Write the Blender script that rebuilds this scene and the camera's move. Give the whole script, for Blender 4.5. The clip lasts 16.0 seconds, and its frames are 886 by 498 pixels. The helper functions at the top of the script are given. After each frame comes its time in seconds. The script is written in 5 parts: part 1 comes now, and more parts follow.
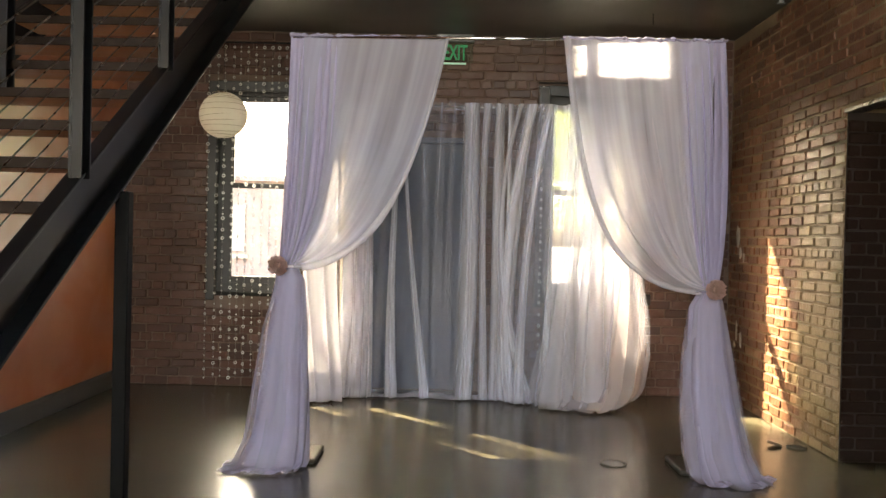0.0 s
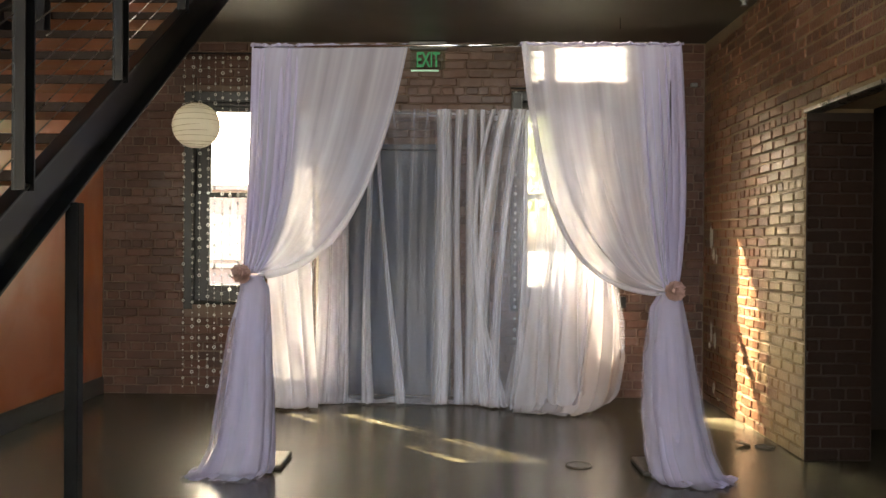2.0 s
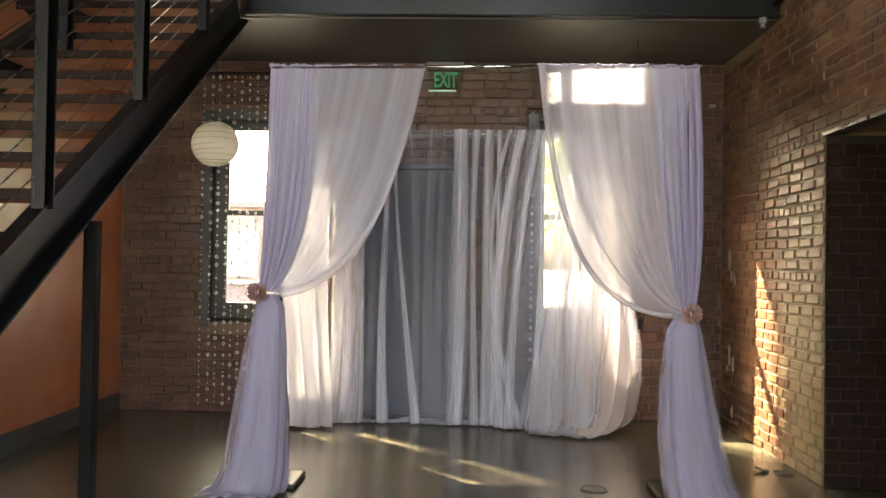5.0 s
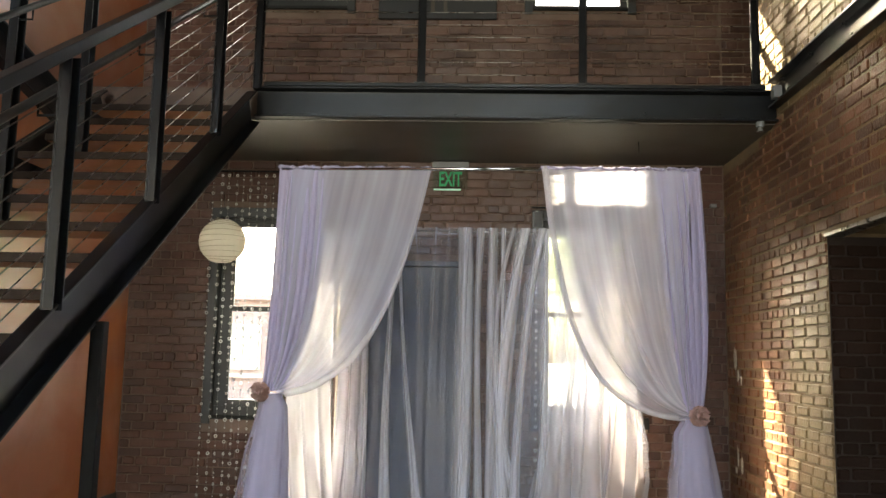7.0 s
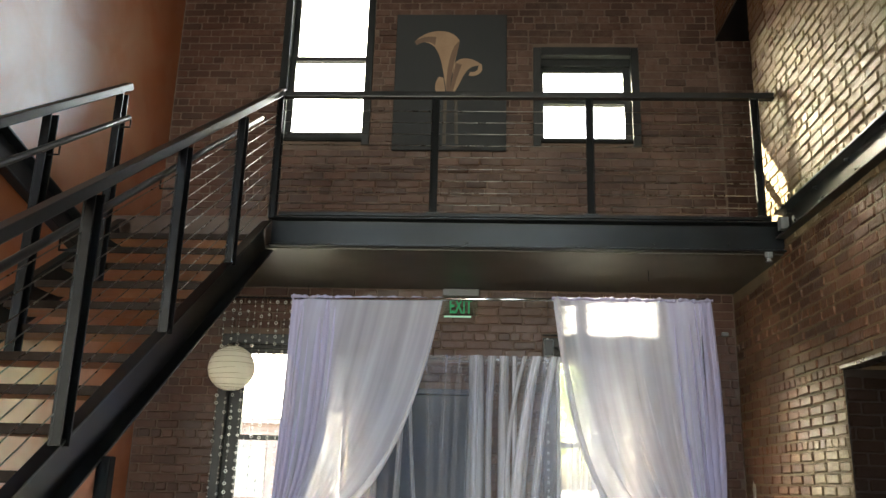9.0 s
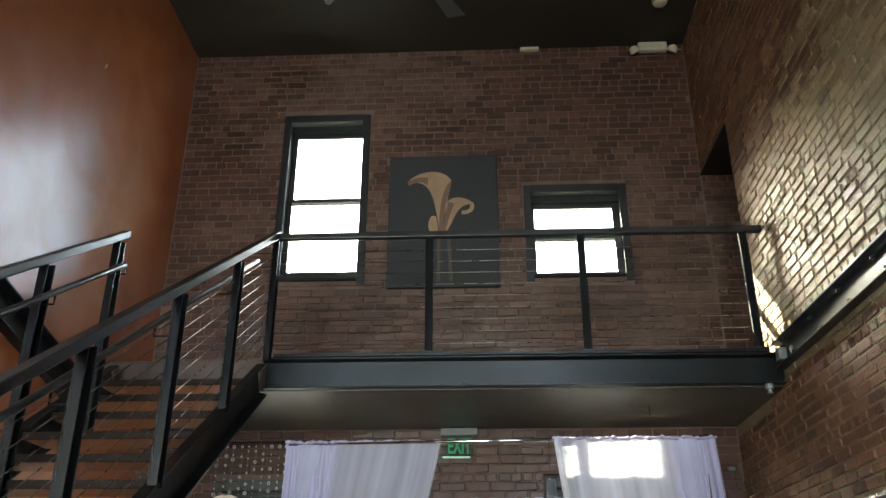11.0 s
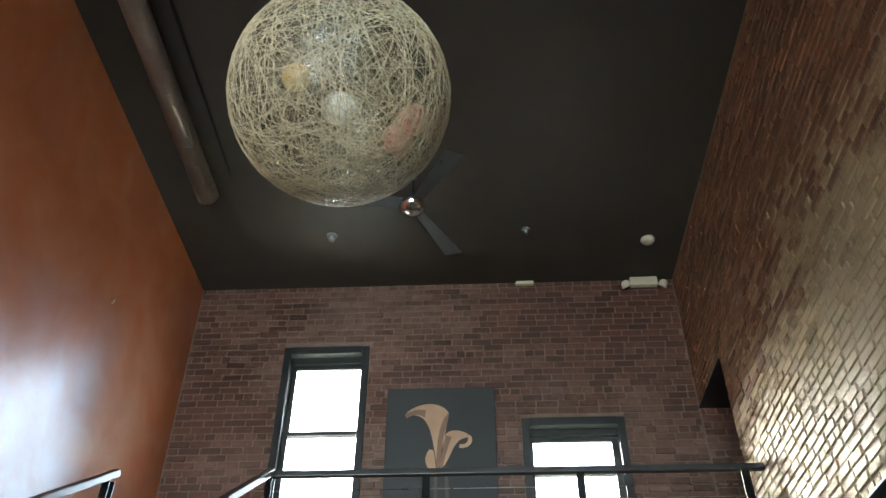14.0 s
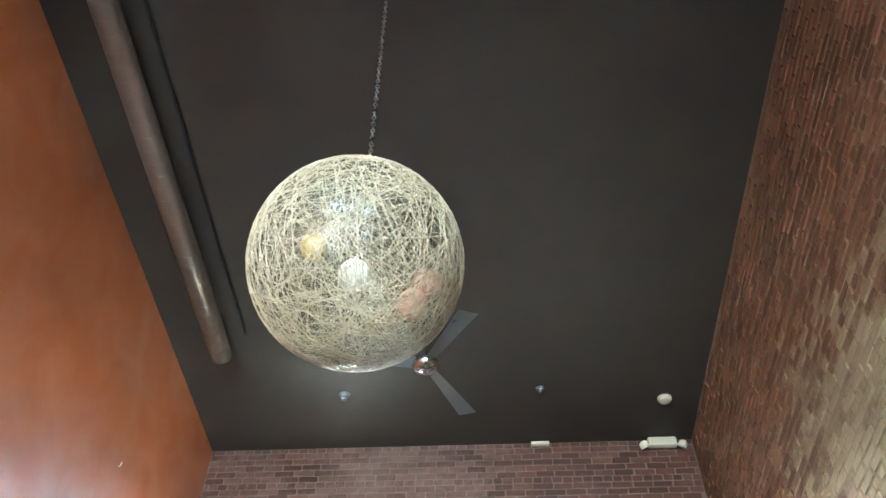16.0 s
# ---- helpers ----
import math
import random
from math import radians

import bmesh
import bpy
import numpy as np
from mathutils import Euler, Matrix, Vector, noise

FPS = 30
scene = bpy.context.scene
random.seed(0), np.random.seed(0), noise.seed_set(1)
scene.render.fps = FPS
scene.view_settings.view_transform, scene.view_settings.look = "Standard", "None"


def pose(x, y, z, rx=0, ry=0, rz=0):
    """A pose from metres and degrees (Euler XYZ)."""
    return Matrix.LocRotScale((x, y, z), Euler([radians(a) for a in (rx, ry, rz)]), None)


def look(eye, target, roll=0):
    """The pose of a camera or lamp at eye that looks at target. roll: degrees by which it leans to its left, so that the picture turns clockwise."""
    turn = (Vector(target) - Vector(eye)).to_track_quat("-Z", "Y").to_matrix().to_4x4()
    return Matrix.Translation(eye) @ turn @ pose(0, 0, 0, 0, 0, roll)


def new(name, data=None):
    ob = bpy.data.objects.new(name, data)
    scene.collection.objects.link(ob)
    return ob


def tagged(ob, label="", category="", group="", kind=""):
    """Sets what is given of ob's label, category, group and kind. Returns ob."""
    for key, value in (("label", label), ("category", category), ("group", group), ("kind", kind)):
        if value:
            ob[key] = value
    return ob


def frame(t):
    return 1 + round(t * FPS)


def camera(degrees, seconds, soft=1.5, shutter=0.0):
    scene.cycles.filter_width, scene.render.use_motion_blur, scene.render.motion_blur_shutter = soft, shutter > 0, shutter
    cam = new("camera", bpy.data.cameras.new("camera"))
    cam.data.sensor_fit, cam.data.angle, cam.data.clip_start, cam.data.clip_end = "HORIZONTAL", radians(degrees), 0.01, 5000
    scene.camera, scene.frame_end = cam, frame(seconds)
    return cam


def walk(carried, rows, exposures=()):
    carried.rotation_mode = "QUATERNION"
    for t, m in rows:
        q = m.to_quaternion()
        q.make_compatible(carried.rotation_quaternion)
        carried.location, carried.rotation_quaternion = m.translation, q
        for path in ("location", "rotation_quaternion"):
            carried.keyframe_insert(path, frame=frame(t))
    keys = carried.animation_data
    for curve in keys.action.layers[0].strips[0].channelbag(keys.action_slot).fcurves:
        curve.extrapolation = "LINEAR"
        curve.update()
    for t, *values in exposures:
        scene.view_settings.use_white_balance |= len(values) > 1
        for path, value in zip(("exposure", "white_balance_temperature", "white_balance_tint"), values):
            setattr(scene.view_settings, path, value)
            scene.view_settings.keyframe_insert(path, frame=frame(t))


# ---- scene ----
cam = camera(55.7, 16.0)
PATH = [
    (0, (0.269, 0.001, 1.334), (0.253, 2.0, 1.313), 1.3),
    (0.5, (0.344, -0.013, 1.33), (0.308, 1.986, 1.304), 0.5),
    (1, (0.428, -0.035, 1.335), (0.359, 1.964, 1.347), 1.0),
    (1.5, (0.485, -0.033, 1.331), (0.435, 1.966, 1.346), 0.4),
    (2, (0.521, -0.039, 1.332), (0.495, 1.961, 1.326), 0.4),
    (2.5, (0.532, -0.051, 1.32), (0.492, 1.949, 1.307), 0.5),
    (3, (0.539, -0.036, 1.31), (0.505, 1.963, 1.273), 0.3),
    (3.5, (0.54, -0.031, 1.32), (0.51, 1.968, 1.287), 0.3),
    (3.7, (0.533, -0.028, 1.32), (0.51, 1.972, 1.292), 0.4),
    (5.8, (0.527, -0.038, 1.375), (0.438, 1.958, 1.468), 1.2),
    (6, (0.522, -0.031, 1.38), (0.437, 1.964, 1.49), 1.2),
    (6.5, (0.516, -0.063, 1.38), (0.451, 1.927, 1.565), 1.1),
    (7, (0.519, -0.061, 1.388), (0.441, 1.922, 1.643), 1.2),
    (7.5, (0.514, -0.052, 1.402), (0.429, 1.921, 1.713), 1.4),
    (8, (0.522, -0.067, 1.419), (0.434, 1.891, 1.818), 1.6),
    (8.5, (0.514, -0.074, 1.428), (0.42, 1.869, 1.894), 1.7),
    (9, (0.496, -0.084, 1.444), (0.395, 1.84, 1.979), 1.6),
    (11.3, (0.498, -0.103, 1.495), (0.411, 1.697, 2.36), 0.1),
    (11.5, (0.511, -0.129, 1.498), (0.425, 1.661, 2.387), 0.1),
    (12, (0.512, -0.144, 1.514), (0.429, 1.604, 2.483), -0.1),
    (12.5, (0.512, -0.155, 1.519), (0.429, 1.551, 2.559), -0.0),
    (13, (0.519, -0.178, 1.522), (0.435, 1.473, 2.647), 0.1),
    (13.5, (0.52, -0.192, 1.54), (0.436, 1.411, 2.733), 0.3),
    (14, (0.523, -0.213, 1.551), (0.446, 1.328, 2.824), 0.3),
    (14.5, (0.525, -0.229, 1.547), (0.441, 1.252, 2.888), 0.7),
    (15, (0.515, -0.236, 1.569), (0.425, 1.169, 2.99), 0.8),
    (15.5, (0.511, -0.25, 1.582), (0.419, 1.091, 3.062), 1.0),
    (16, (0.52, -0.275, 1.576), (0.424, 1.01, 3.106), 1.2),
]
walk(cam, [(t, look(eye, target, roll)) for t, eye, target, roll in PATH],
     exposures=[(0, 4.92, 8000, 3), (3.7, 4.85, 8000, 3), (7, 4.98, 7500, 0), (9, 4.98, 7050, -4), (11.5, 5.2, 6100, -6), (12.5, 5.45, 5900, -7), (14.5, 6.1, 5650, -6), (16, 7.05, 5250, -5)])

# ---- light ----
SUN_WAY = Vector((0.915, -1.0, -1.04))          # the way the sunlight travels
world = bpy.data.worlds.new("sky")
scene.world = world
world.use_nodes = True
wn = world.node_tree.nodes
sky = wn.new("ShaderNodeTexSky")
sky.sky_type, sky.sun_disc = "NISHITA", False
sky.sun_elevation = math.atan2(1.04, math.hypot(0.915, 1.0))
sky.sun_rotation = math.atan2(-0.915, 1.0)
sky.air_density, sky.dust_density, sky.ozone_density = 0.65, 8.0, 0.3
wn["Background"].inputs["Strength"].default_value = 0.15
world.node_tree.links.new(sky.outputs[0], wn["Background"].inputs["Color"])
sun = new("sun", bpy.data.lights.new("sun", "SUN"))
sun.data.energy, sun.data.angle, sun.data.color = 2.1, radians(0.5), (1.0, 0.88, 0.70)
sun.matrix_world = look((0, 0, 0), SUN_WAY)

# fill from the unseen street side: two assumed shop windows, two lamps added above
for sx, sz, high, power, spread in ((-1.7, 2.2, 3.2, 3.0, 85), (1.4, 2.2, 3.2, 0.62, 85), (-0.5, 5.6, 1.7, 0.16, 34), (1.4, 5.6, 1.7, 0.22, 40)):
    lamp = new("street_window_daylight", bpy.data.lights.new("street_window_daylight", "AREA"))
    lamp.data.shape, lamp.data.size, lamp.data.size_y = "RECTANGLE", 1.8, high
    lamp.data.energy, lamp.data.color = power, (1.0, 0.95, 0.89)
    lamp.data.spread = radians(spread)
    lamp.matrix_world = look((sx, -3.45, sz), (sx, 5.0, sz))

# ---- materials ----


def material(name, dark, light, scale=4.0, rough=0.6, metal=0.0, bump=0.15, fine=60.0, rough_vary=0.1, stretch=(1, 1, 1), per_piece=0.0, spec=0.5, coat=0.0, detail=5, grain=0.35, coat_rough=0.46, coat_ior=1.5, coat_vary=0.0):
    """A surface whose colour wanders between two tones at two scales, with fine relief."""
    m = bpy.data.materials.new(name)
    m.use_nodes = True
    n, l = m.node_tree.nodes, m.node_tree.links
    b = n["Principled BSDF"]
    geo = n.new("ShaderNodeNewGeometry")
    mp = n.new("ShaderNodeMapping")
    mp.inputs["Scale"].default_value = stretch
    l.new(geo.outputs["Position"], mp.inputs["Vector"])
    big, small = n.new("ShaderNodeTexNoise"), n.new("ShaderNodeTexNoise")
    big.inputs["Scale"].default_value, big.inputs["Detail"].default_value = scale, detail
    small.inputs["Scale"].default_value, small.inputs["Detail"].default_value = fine, 4
    l.new(mp.outputs[0], big.inputs["Vector"])
    l.new(mp.outputs[0], small.inputs["Vector"])
    mix = n.new("ShaderNodeMath")
    mix.operation = "MULTIPLY_ADD"
    l.new(small.outputs[0], mix.inputs[0])
    mix.inputs[1].default_value = grain
    l.new(big.outputs[0], mix.inputs[2])
    last = mix
    if per_piece:
        info = n.new("ShaderNodeObjectInfo")
        add = n.new("ShaderNodeMath")
        add.operation = "ADD"
        l.new(info.outputs["Random"], add.inputs[0])
        l.new(geo.outputs["Random Per Island"], add.inputs[1])
        fr = n.new("ShaderNodeMath")
        fr.operation = "FRACT"
        l.new(add.outputs[0], fr.inputs[0])
        ma = n.new("ShaderNodeMath")
        ma.operation = "MULTIPLY_ADD"
        l.new(fr.outputs[0], ma.inputs[0])
        ma.inputs[1].default_value = per_piece
        l.new(mix.outputs[0], ma.inputs[2])
        last = ma
    ramp = n.new("ShaderNodeMapRange")
    ramp.inputs["From Min"].default_value = 0.32
    ramp.inputs["From Max"].default_value = 1.02 + per_piece
    l.new(last.outputs[0], ramp.inputs["Value"])
    col = n.new("ShaderNodeMix")
    col.data_type = "RGBA"
    col.inputs["A"].default_value, col.inputs["B"].default_value = (*dark, 1), (*light, 1)
    l.new(ramp.outputs[0], col.inputs["Factor"])
    l.new(col.outputs["Result"], b.inputs["Base Color"])
    rr = n.new("ShaderNodeMapRange")
    rr.inputs["From Min"].default_value, rr.inputs["From Max"].default_value = 0.3, 0.7
    rr.inputs["To Min"].default_value, rr.inputs["To Max"].default_value = max(0.02, rough - rough_vary), min(1, rough + rough_vary)
    l.new(big.outputs[0], rr.inputs["Value"])
    l.new(rr.outputs[0], b.inputs["Roughness"])
    b.inputs["Metallic"].default_value = metal
    b.inputs["Specular IOR Level"].default_value = spec
    b.inputs["Coat Weight"].default_value, b.inputs["Coat Roughness"].default_value = coat, coat_rough
    b.inputs["Coat IOR"].default_value = coat_ior
    if coat_vary:
        # smears and rubbed places in the sheen
        rub, span = n.new("ShaderNodeTexNoise"), n.new("ShaderNodeMapRange")
        rub.inputs["Scale"].default_value, rub.inputs["Detail"].default_value, rub.inputs["Distortion"].default_value = 1.9, 3, 0.6
        l.new(mp.outputs[0], rub.inputs["Vector"])
        span.inputs["From Min"].default_value, span.inputs["From Max"].default_value = 0.36, 0.62
        span.inputs["To Min"].default_value, span.inputs["To Max"].default_value = coat * (1 - coat_vary), coat
        l.new(rub.outputs[0], span.inputs["Value"])
        l.new(span.outputs[0], b.inputs["Coat Weight"])
    bp = n.new("ShaderNodeBump")
    bp.inputs["Strength"].default_value, bp.inputs["Distance"].default_value = bump, 0.01
    l.new(small.outputs[0], bp.inputs["Height"])
    l.new(bp.outputs[0], b.inputs["Normal"])
    m["colour"], m["value"] = col.name, last.name
    return m


def whitened(m, where, pale, amount=1.0, reach=None, by_piece=0.35):
    """Adds a pale tone to a brick material. where: (low, high) of the stain noise."""
    n, l = m.node_tree.nodes, m.node_tree.links
    col = n[m["colour"]]
    geo = n.new("ShaderNodeNewGeometry")
    noise_big = n.new("ShaderNodeTexNoise")
    noise_big.inputs["Scale"].default_value, noise_big.inputs["Detail"].default_value = 0.6, 3
    l.new(geo.outputs["Position"], noise_big.inputs["Vector"])
    noise_small = n.new("ShaderNodeTexNoise")
    noise_small.inputs["Scale"].default_value, noise_small.inputs["Detail"].default_value = 14, 5
    l.new(geo.outputs["Position"], noise_small.inputs["Vector"])
    add = n.new("ShaderNodeMath")
    add.operation = "MULTIPLY_ADD"
    l.new(noise_small.outputs[0], add.inputs[0])
    add.inputs[1].default_value = 0.5
    l.new(noise_big.outputs[0], add.inputs[2])
    info = n.new("ShaderNodeMath")
    info.operation = "MULTIPLY_ADD"
    l.new(n[m["value"]].outputs[0], info.inputs[0])
    info.inputs[1].default_value = by_piece
    l.new(add.outputs[0], info.inputs[2])
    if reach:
        # pale fields with ragged ends; each is a list of (axis, from, to): full at from, gone at to
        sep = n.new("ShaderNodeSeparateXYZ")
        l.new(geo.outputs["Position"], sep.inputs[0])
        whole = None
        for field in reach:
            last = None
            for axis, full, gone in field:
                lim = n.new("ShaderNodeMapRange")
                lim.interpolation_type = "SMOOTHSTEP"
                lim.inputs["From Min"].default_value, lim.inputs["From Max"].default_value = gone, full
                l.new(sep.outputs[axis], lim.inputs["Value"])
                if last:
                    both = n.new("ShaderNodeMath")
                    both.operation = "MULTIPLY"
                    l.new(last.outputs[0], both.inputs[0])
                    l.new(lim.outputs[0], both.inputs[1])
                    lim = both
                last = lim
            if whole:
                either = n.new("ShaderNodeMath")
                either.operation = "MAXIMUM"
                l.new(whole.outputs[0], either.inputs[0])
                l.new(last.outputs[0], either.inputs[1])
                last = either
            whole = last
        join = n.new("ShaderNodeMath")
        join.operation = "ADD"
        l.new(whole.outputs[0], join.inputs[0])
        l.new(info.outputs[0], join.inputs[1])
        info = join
    mr = n.new("ShaderNodeMapRange")
    mr.inputs["From Min"].default_value, mr.inputs["From Max"].default_value = where
    mr.inputs["To Max"].default_value = amount
    l.new(info.outputs[0], mr.inputs["Value"])
    mx = n.new("ShaderNodeMix")
    mx.data_type = "RGBA"
    l.new(mr.outputs[0], mx.inputs["Factor"])
    l.new(col.outputs["Result"], mx.inputs["A"])
    mx.inputs["B"].default_value = (*pale, 1)
    l.new(mx.outputs["Result"], n["Principled BSDF"].inputs["Base Color"])
    return m


def fabric(name, tone, cover, lit, vary=0.035, threads=0.0, thin_edge=False, close=(0.27, 0.73)):
    """Sheer woven cloth: part open weave, part threads that scatter and pass light.
    threads: how many gathers run along the cloth; they close the weave by vary. thin_edge: the gathers
    loosen towards the sides of the length. close: where in the noise the weave begins and ends to close."""
    m = bpy.data.materials.new(name)
    m.use_nodes = True
    n, l = m.node_tree.nodes, m.node_tree.links
    n.remove(n["Principled BSDF"])
    dif, tra, clear = n.new("ShaderNodeBsdfDiffuse"), n.new("ShaderNodeBsdfTranslucent"), n.new("ShaderNodeBsdfTransparent")
    geo, noi, coord = n.new("ShaderNodeNewGeometry"), n.new("ShaderNodeTexNoise"), n.new("ShaderNodeTexCoord")
    mp = n.new("ShaderNodeMapping")
    mp.inputs["Scale"].default_value = (threads, 0.9, 1) if threads else (14, 14, 0.7)
    l.new(coord.outputs["UV"] if threads else geo.outputs["Position"], mp.inputs["Vector"])
    l.new(mp.outputs[0], noi.inputs["Vector"])
    noi.inputs["Scale"].default_value, noi.inputs["Detail"].default_value = 1.0, 2 if threads else 4
    mr = n.new("ShaderNodeMapRange")
    mr.inputs["From Min"].default_value, mr.inputs["From Max"].default_value = close
    mr.inputs["To Min"].default_value, mr.inputs["To Max"].default_value = max(0.02, cover - vary), min(0.999, cover + vary)
    l.new(noi.outputs[0], mr.inputs["Value"])
    weave = mr
    if thin_edge:
        sep, less, prod, gain = n.new("ShaderNodeSeparateXYZ"), n.new("ShaderNodeMath"), n.new("ShaderNodeMath"), n.new("ShaderNodeMath")
        l.new(coord.outputs["UV"], sep.inputs[0])
        less.operation, prod.operation, gain.operation, gain.use_clamp = "SUBTRACT", "MULTIPLY", "MULTIPLY", True
        less.inputs[0].default_value = 1.0
        l.new(sep.outputs["X"], less.inputs[1])
        l.new(sep.outputs["X"], prod.inputs[0])
        l.new(less.outputs[0], prod.inputs[1])
        l.new(prod.outputs[0], gain.inputs[0])
        gain.inputs[1].default_value = 4.2
        weave = n.new("ShaderNodeMath")
        weave.operation = "MULTIPLY"
        l.new(mr.outputs[0], weave.inputs[0])
        l.new(gain.outputs[0], weave.inputs[1])
    for s in (dif, tra):
        s.inputs["Color"].default_value = (*tone, 1)
    a, b = n.new("ShaderNodeMixShader"), n.new("ShaderNodeMixShader")
    a.inputs[0].default_value = lit
    l.new(dif.outputs[0], a.inputs[1])
    l.new(tra.outputs[0], a.inputs[2])
    l.new(weave.outputs[0], b.inputs[0])
    l.new(clear.outputs[0], b.inputs[1])
    l.new(a.outputs[0], b.inputs[2])
    l.new(b.outputs[0], n["Material Output"].inputs["Surface"])
    return m


def glow(name, tone, strength):
    m = bpy.data.materials.new(name)
    m.use_nodes = True
    b = m.node_tree.nodes["Principled BSDF"]
    b.inputs["Base Color"].default_value = b.inputs["Emission Color"].default_value = (*tone, 1)
    b.inputs["Emission Strength"].default_value = strength
    return m


def glass(name, tone=(1, 1, 1), rough=0.0, pane=True):
    m = bpy.data.materials.new(name)
    m.use_nodes = True
    n, l = m.node_tree.nodes, m.node_tree.links
    if pane:
        n.remove(n["Principled BSDF"])
        clear, shine, mix, fr = n.new("ShaderNodeBsdfTransparent"), n.new("ShaderNodeBsdfGlossy"), n.new("ShaderNodeMixShader"), n.new("ShaderNodeFresnel")
        clear.inputs["Color"].default_value = (*tone, 1)
        shine.inputs["Roughness"].default_value = rough
        l.new(fr.outputs[0], mix.inputs[0])
        l.new(clear.outputs[0], mix.inputs[1])
        l.new(shine.outputs[0], mix.inputs[2])
        l.new(mix.outputs[0], n["Material Output"].inputs["Surface"])
    else:
        b = n["Principled BSDF"]
        b.inputs["Base Color"].default_value = (*tone, 1)
        b.inputs["Transmission Weight"].default_value, b.inputs["Roughness"].default_value = 1.0, rough
    return m


M_BRICK = whitened(material("old_brick", (0.021, 0.0083, 0.0057), (0.112, 0.040, 0.025), 1.5, 0.5, 0, 0.35, 60, 0.12, per_piece=0.5), (1.05, 1.4), (0.30, 0.24, 0.20), 0.25)
# Paler in two fields, bounded by height and by depth.
M_BRICK_PALE = whitened(material("pale_field_brick", (0.040, 0.017, 0.010), (0.225, 0.096, 0.047), 1.6, 0.45, 0, 0.5, 45, 0.1, per_piece=0.7, spec=0.3), (1.84, 2.24), (0.24, 0.185, 0.108), 0.85,
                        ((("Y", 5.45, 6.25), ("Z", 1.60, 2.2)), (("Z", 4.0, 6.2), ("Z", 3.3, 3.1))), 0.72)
# Doorway shade is put into this near-black brick tone.
M_BRICK_REVEAL = material("reveal_brick_shaded", (0.009, 0.0045, 0.003), (0.026, 0.012, 0.008), 3, 0.8, 0, 0.5, 60, per_piece=0.3, spec=0.2)
M_MORTAR = material("lime_mortar", (0.10, 0.066, 0.052), (0.20, 0.145, 0.115), 6, 0.85, 0, 0.8, 120)
M_MORTAR_EAST = material("worn_lime_mortar", (0.105, 0.072, 0.043), (0.28, 0.21, 0.132), 3, 0.85, 0, 0.8, 120)
M_CONCRETE = material("polished_concrete", (0.038, 0.034, 0.023), (0.100, 0.090, 0.062), 1.7, 0.23, 0, 0.003, 42, 0.02, spec=0.5, detail=5, grain=0.55)
M_ORANGE = material("orange_wall_paint", (0.39, 0.105, 0.031), (0.48, 0.136, 0.041), 1.5, 0.5, 0, 0.03, 30, 0.03, spec=0.3, coat=1.0, coat_rough=0.36, coat_ior=2.5, coat_vary=0.35)
M_CEIL = material("dark_ceiling_paint", (0.026, 0.0215, 0.017), (0.040, 0.033, 0.026), 1.0, 0.6, 0, 0.05, 50)
M_SOFFIT = material("grey_soffit_paint", (0.055, 0.051, 0.046), (0.080, 0.075, 0.067), 0.8, 0.42, 0, 0.03, 50)
M_STEEL = material("black_painted_steel", (0.006, 0.0068, 0.0085), (0.012, 0.0135, 0.016), 5, 0.3, 0.0, 0.02, 90, 0.0, spec=0.34)
# Darker, duller copy of the steel paint, cutting the fill light on posts.
M_POST = material("black_steel_post_darkened", (0.0035, 0.004, 0.005), (0.007, 0.0078, 0.009), 5, 0.5, 0.0, 0.02, 90, 0.0, spec=0.12)
M_RAIL = material("worn_dark_steel", (0.03, 0.031, 0.033), (0.055, 0.055, 0.057), 4, 0.33, 0.6, 0.02, 60, 0.03)
M_CABLE = material("stainless_cable", (0.20, 0.19, 0.18), (0.34, 0.33, 0.31), 20, 0.3, 1.0, 0.0, 200, 0.05)
M_CHROME = material("chrome", (0.6, 0.6, 0.6), (0.75, 0.75, 0.75), 8, 0.12, 1.0, 0.0, 60, 0.04)
M_WOOD = material("oiled_brown_tread_wood", (0.27, 0.115, 0.056), (0.46, 0.21, 0.105), 2, 0.45, 0, 0.1, 40, 0.1, stretch=(0.3, 6, 6))
M_NOSING = material("dark_nosing_stain", (0.012, 0.008, 0.007), (0.03, 0.02, 0.016), 3, 0.6, 0, 0.1, 40, 0.1, spec=0.1)
M_TREAD = material("dark_stained_tread", (0.035, 0.021, 0.016), (0.09, 0.054, 0.04), 3, 0.42, 0, 0.15, 40, 0.1, stretch=(0.3, 4, 4))
M_BLACK = material("black_window_paint", (0.009, 0.010, 0.012), (0.020, 0.022, 0.025), 6, 0.4, 0, 0.08, 60)
M_LINING = material("reveal_paint_lightened", (0.06, 0.068, 0.07), (0.11, 0.12, 0.12), 3, 0.45, 0, 0.06, 60)
M_SILL = material("black_sill_paint", (0.012, 0.013, 0.013), (0.025, 0.026, 0.026), 6, 0.75, 0, 0.08, 60, spec=0.2)
M_DOOR = material("slate_grey_door_paint", (0.014, 0.024, 0.054), (0.024, 0.038, 0.078), 1.5, 0.42, 0, 0.04, 60)
M_GREYBASE = material("grey_baseboard_paint", (0.05, 0.055, 0.057), (0.085, 0.09, 0.09), 2, 0.4, 0, 0.05, 60)
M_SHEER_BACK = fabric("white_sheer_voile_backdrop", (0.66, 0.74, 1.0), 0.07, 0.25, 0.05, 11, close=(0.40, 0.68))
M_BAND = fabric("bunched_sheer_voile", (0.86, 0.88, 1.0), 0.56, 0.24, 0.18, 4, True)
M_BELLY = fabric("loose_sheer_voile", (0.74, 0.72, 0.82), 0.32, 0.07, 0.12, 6)
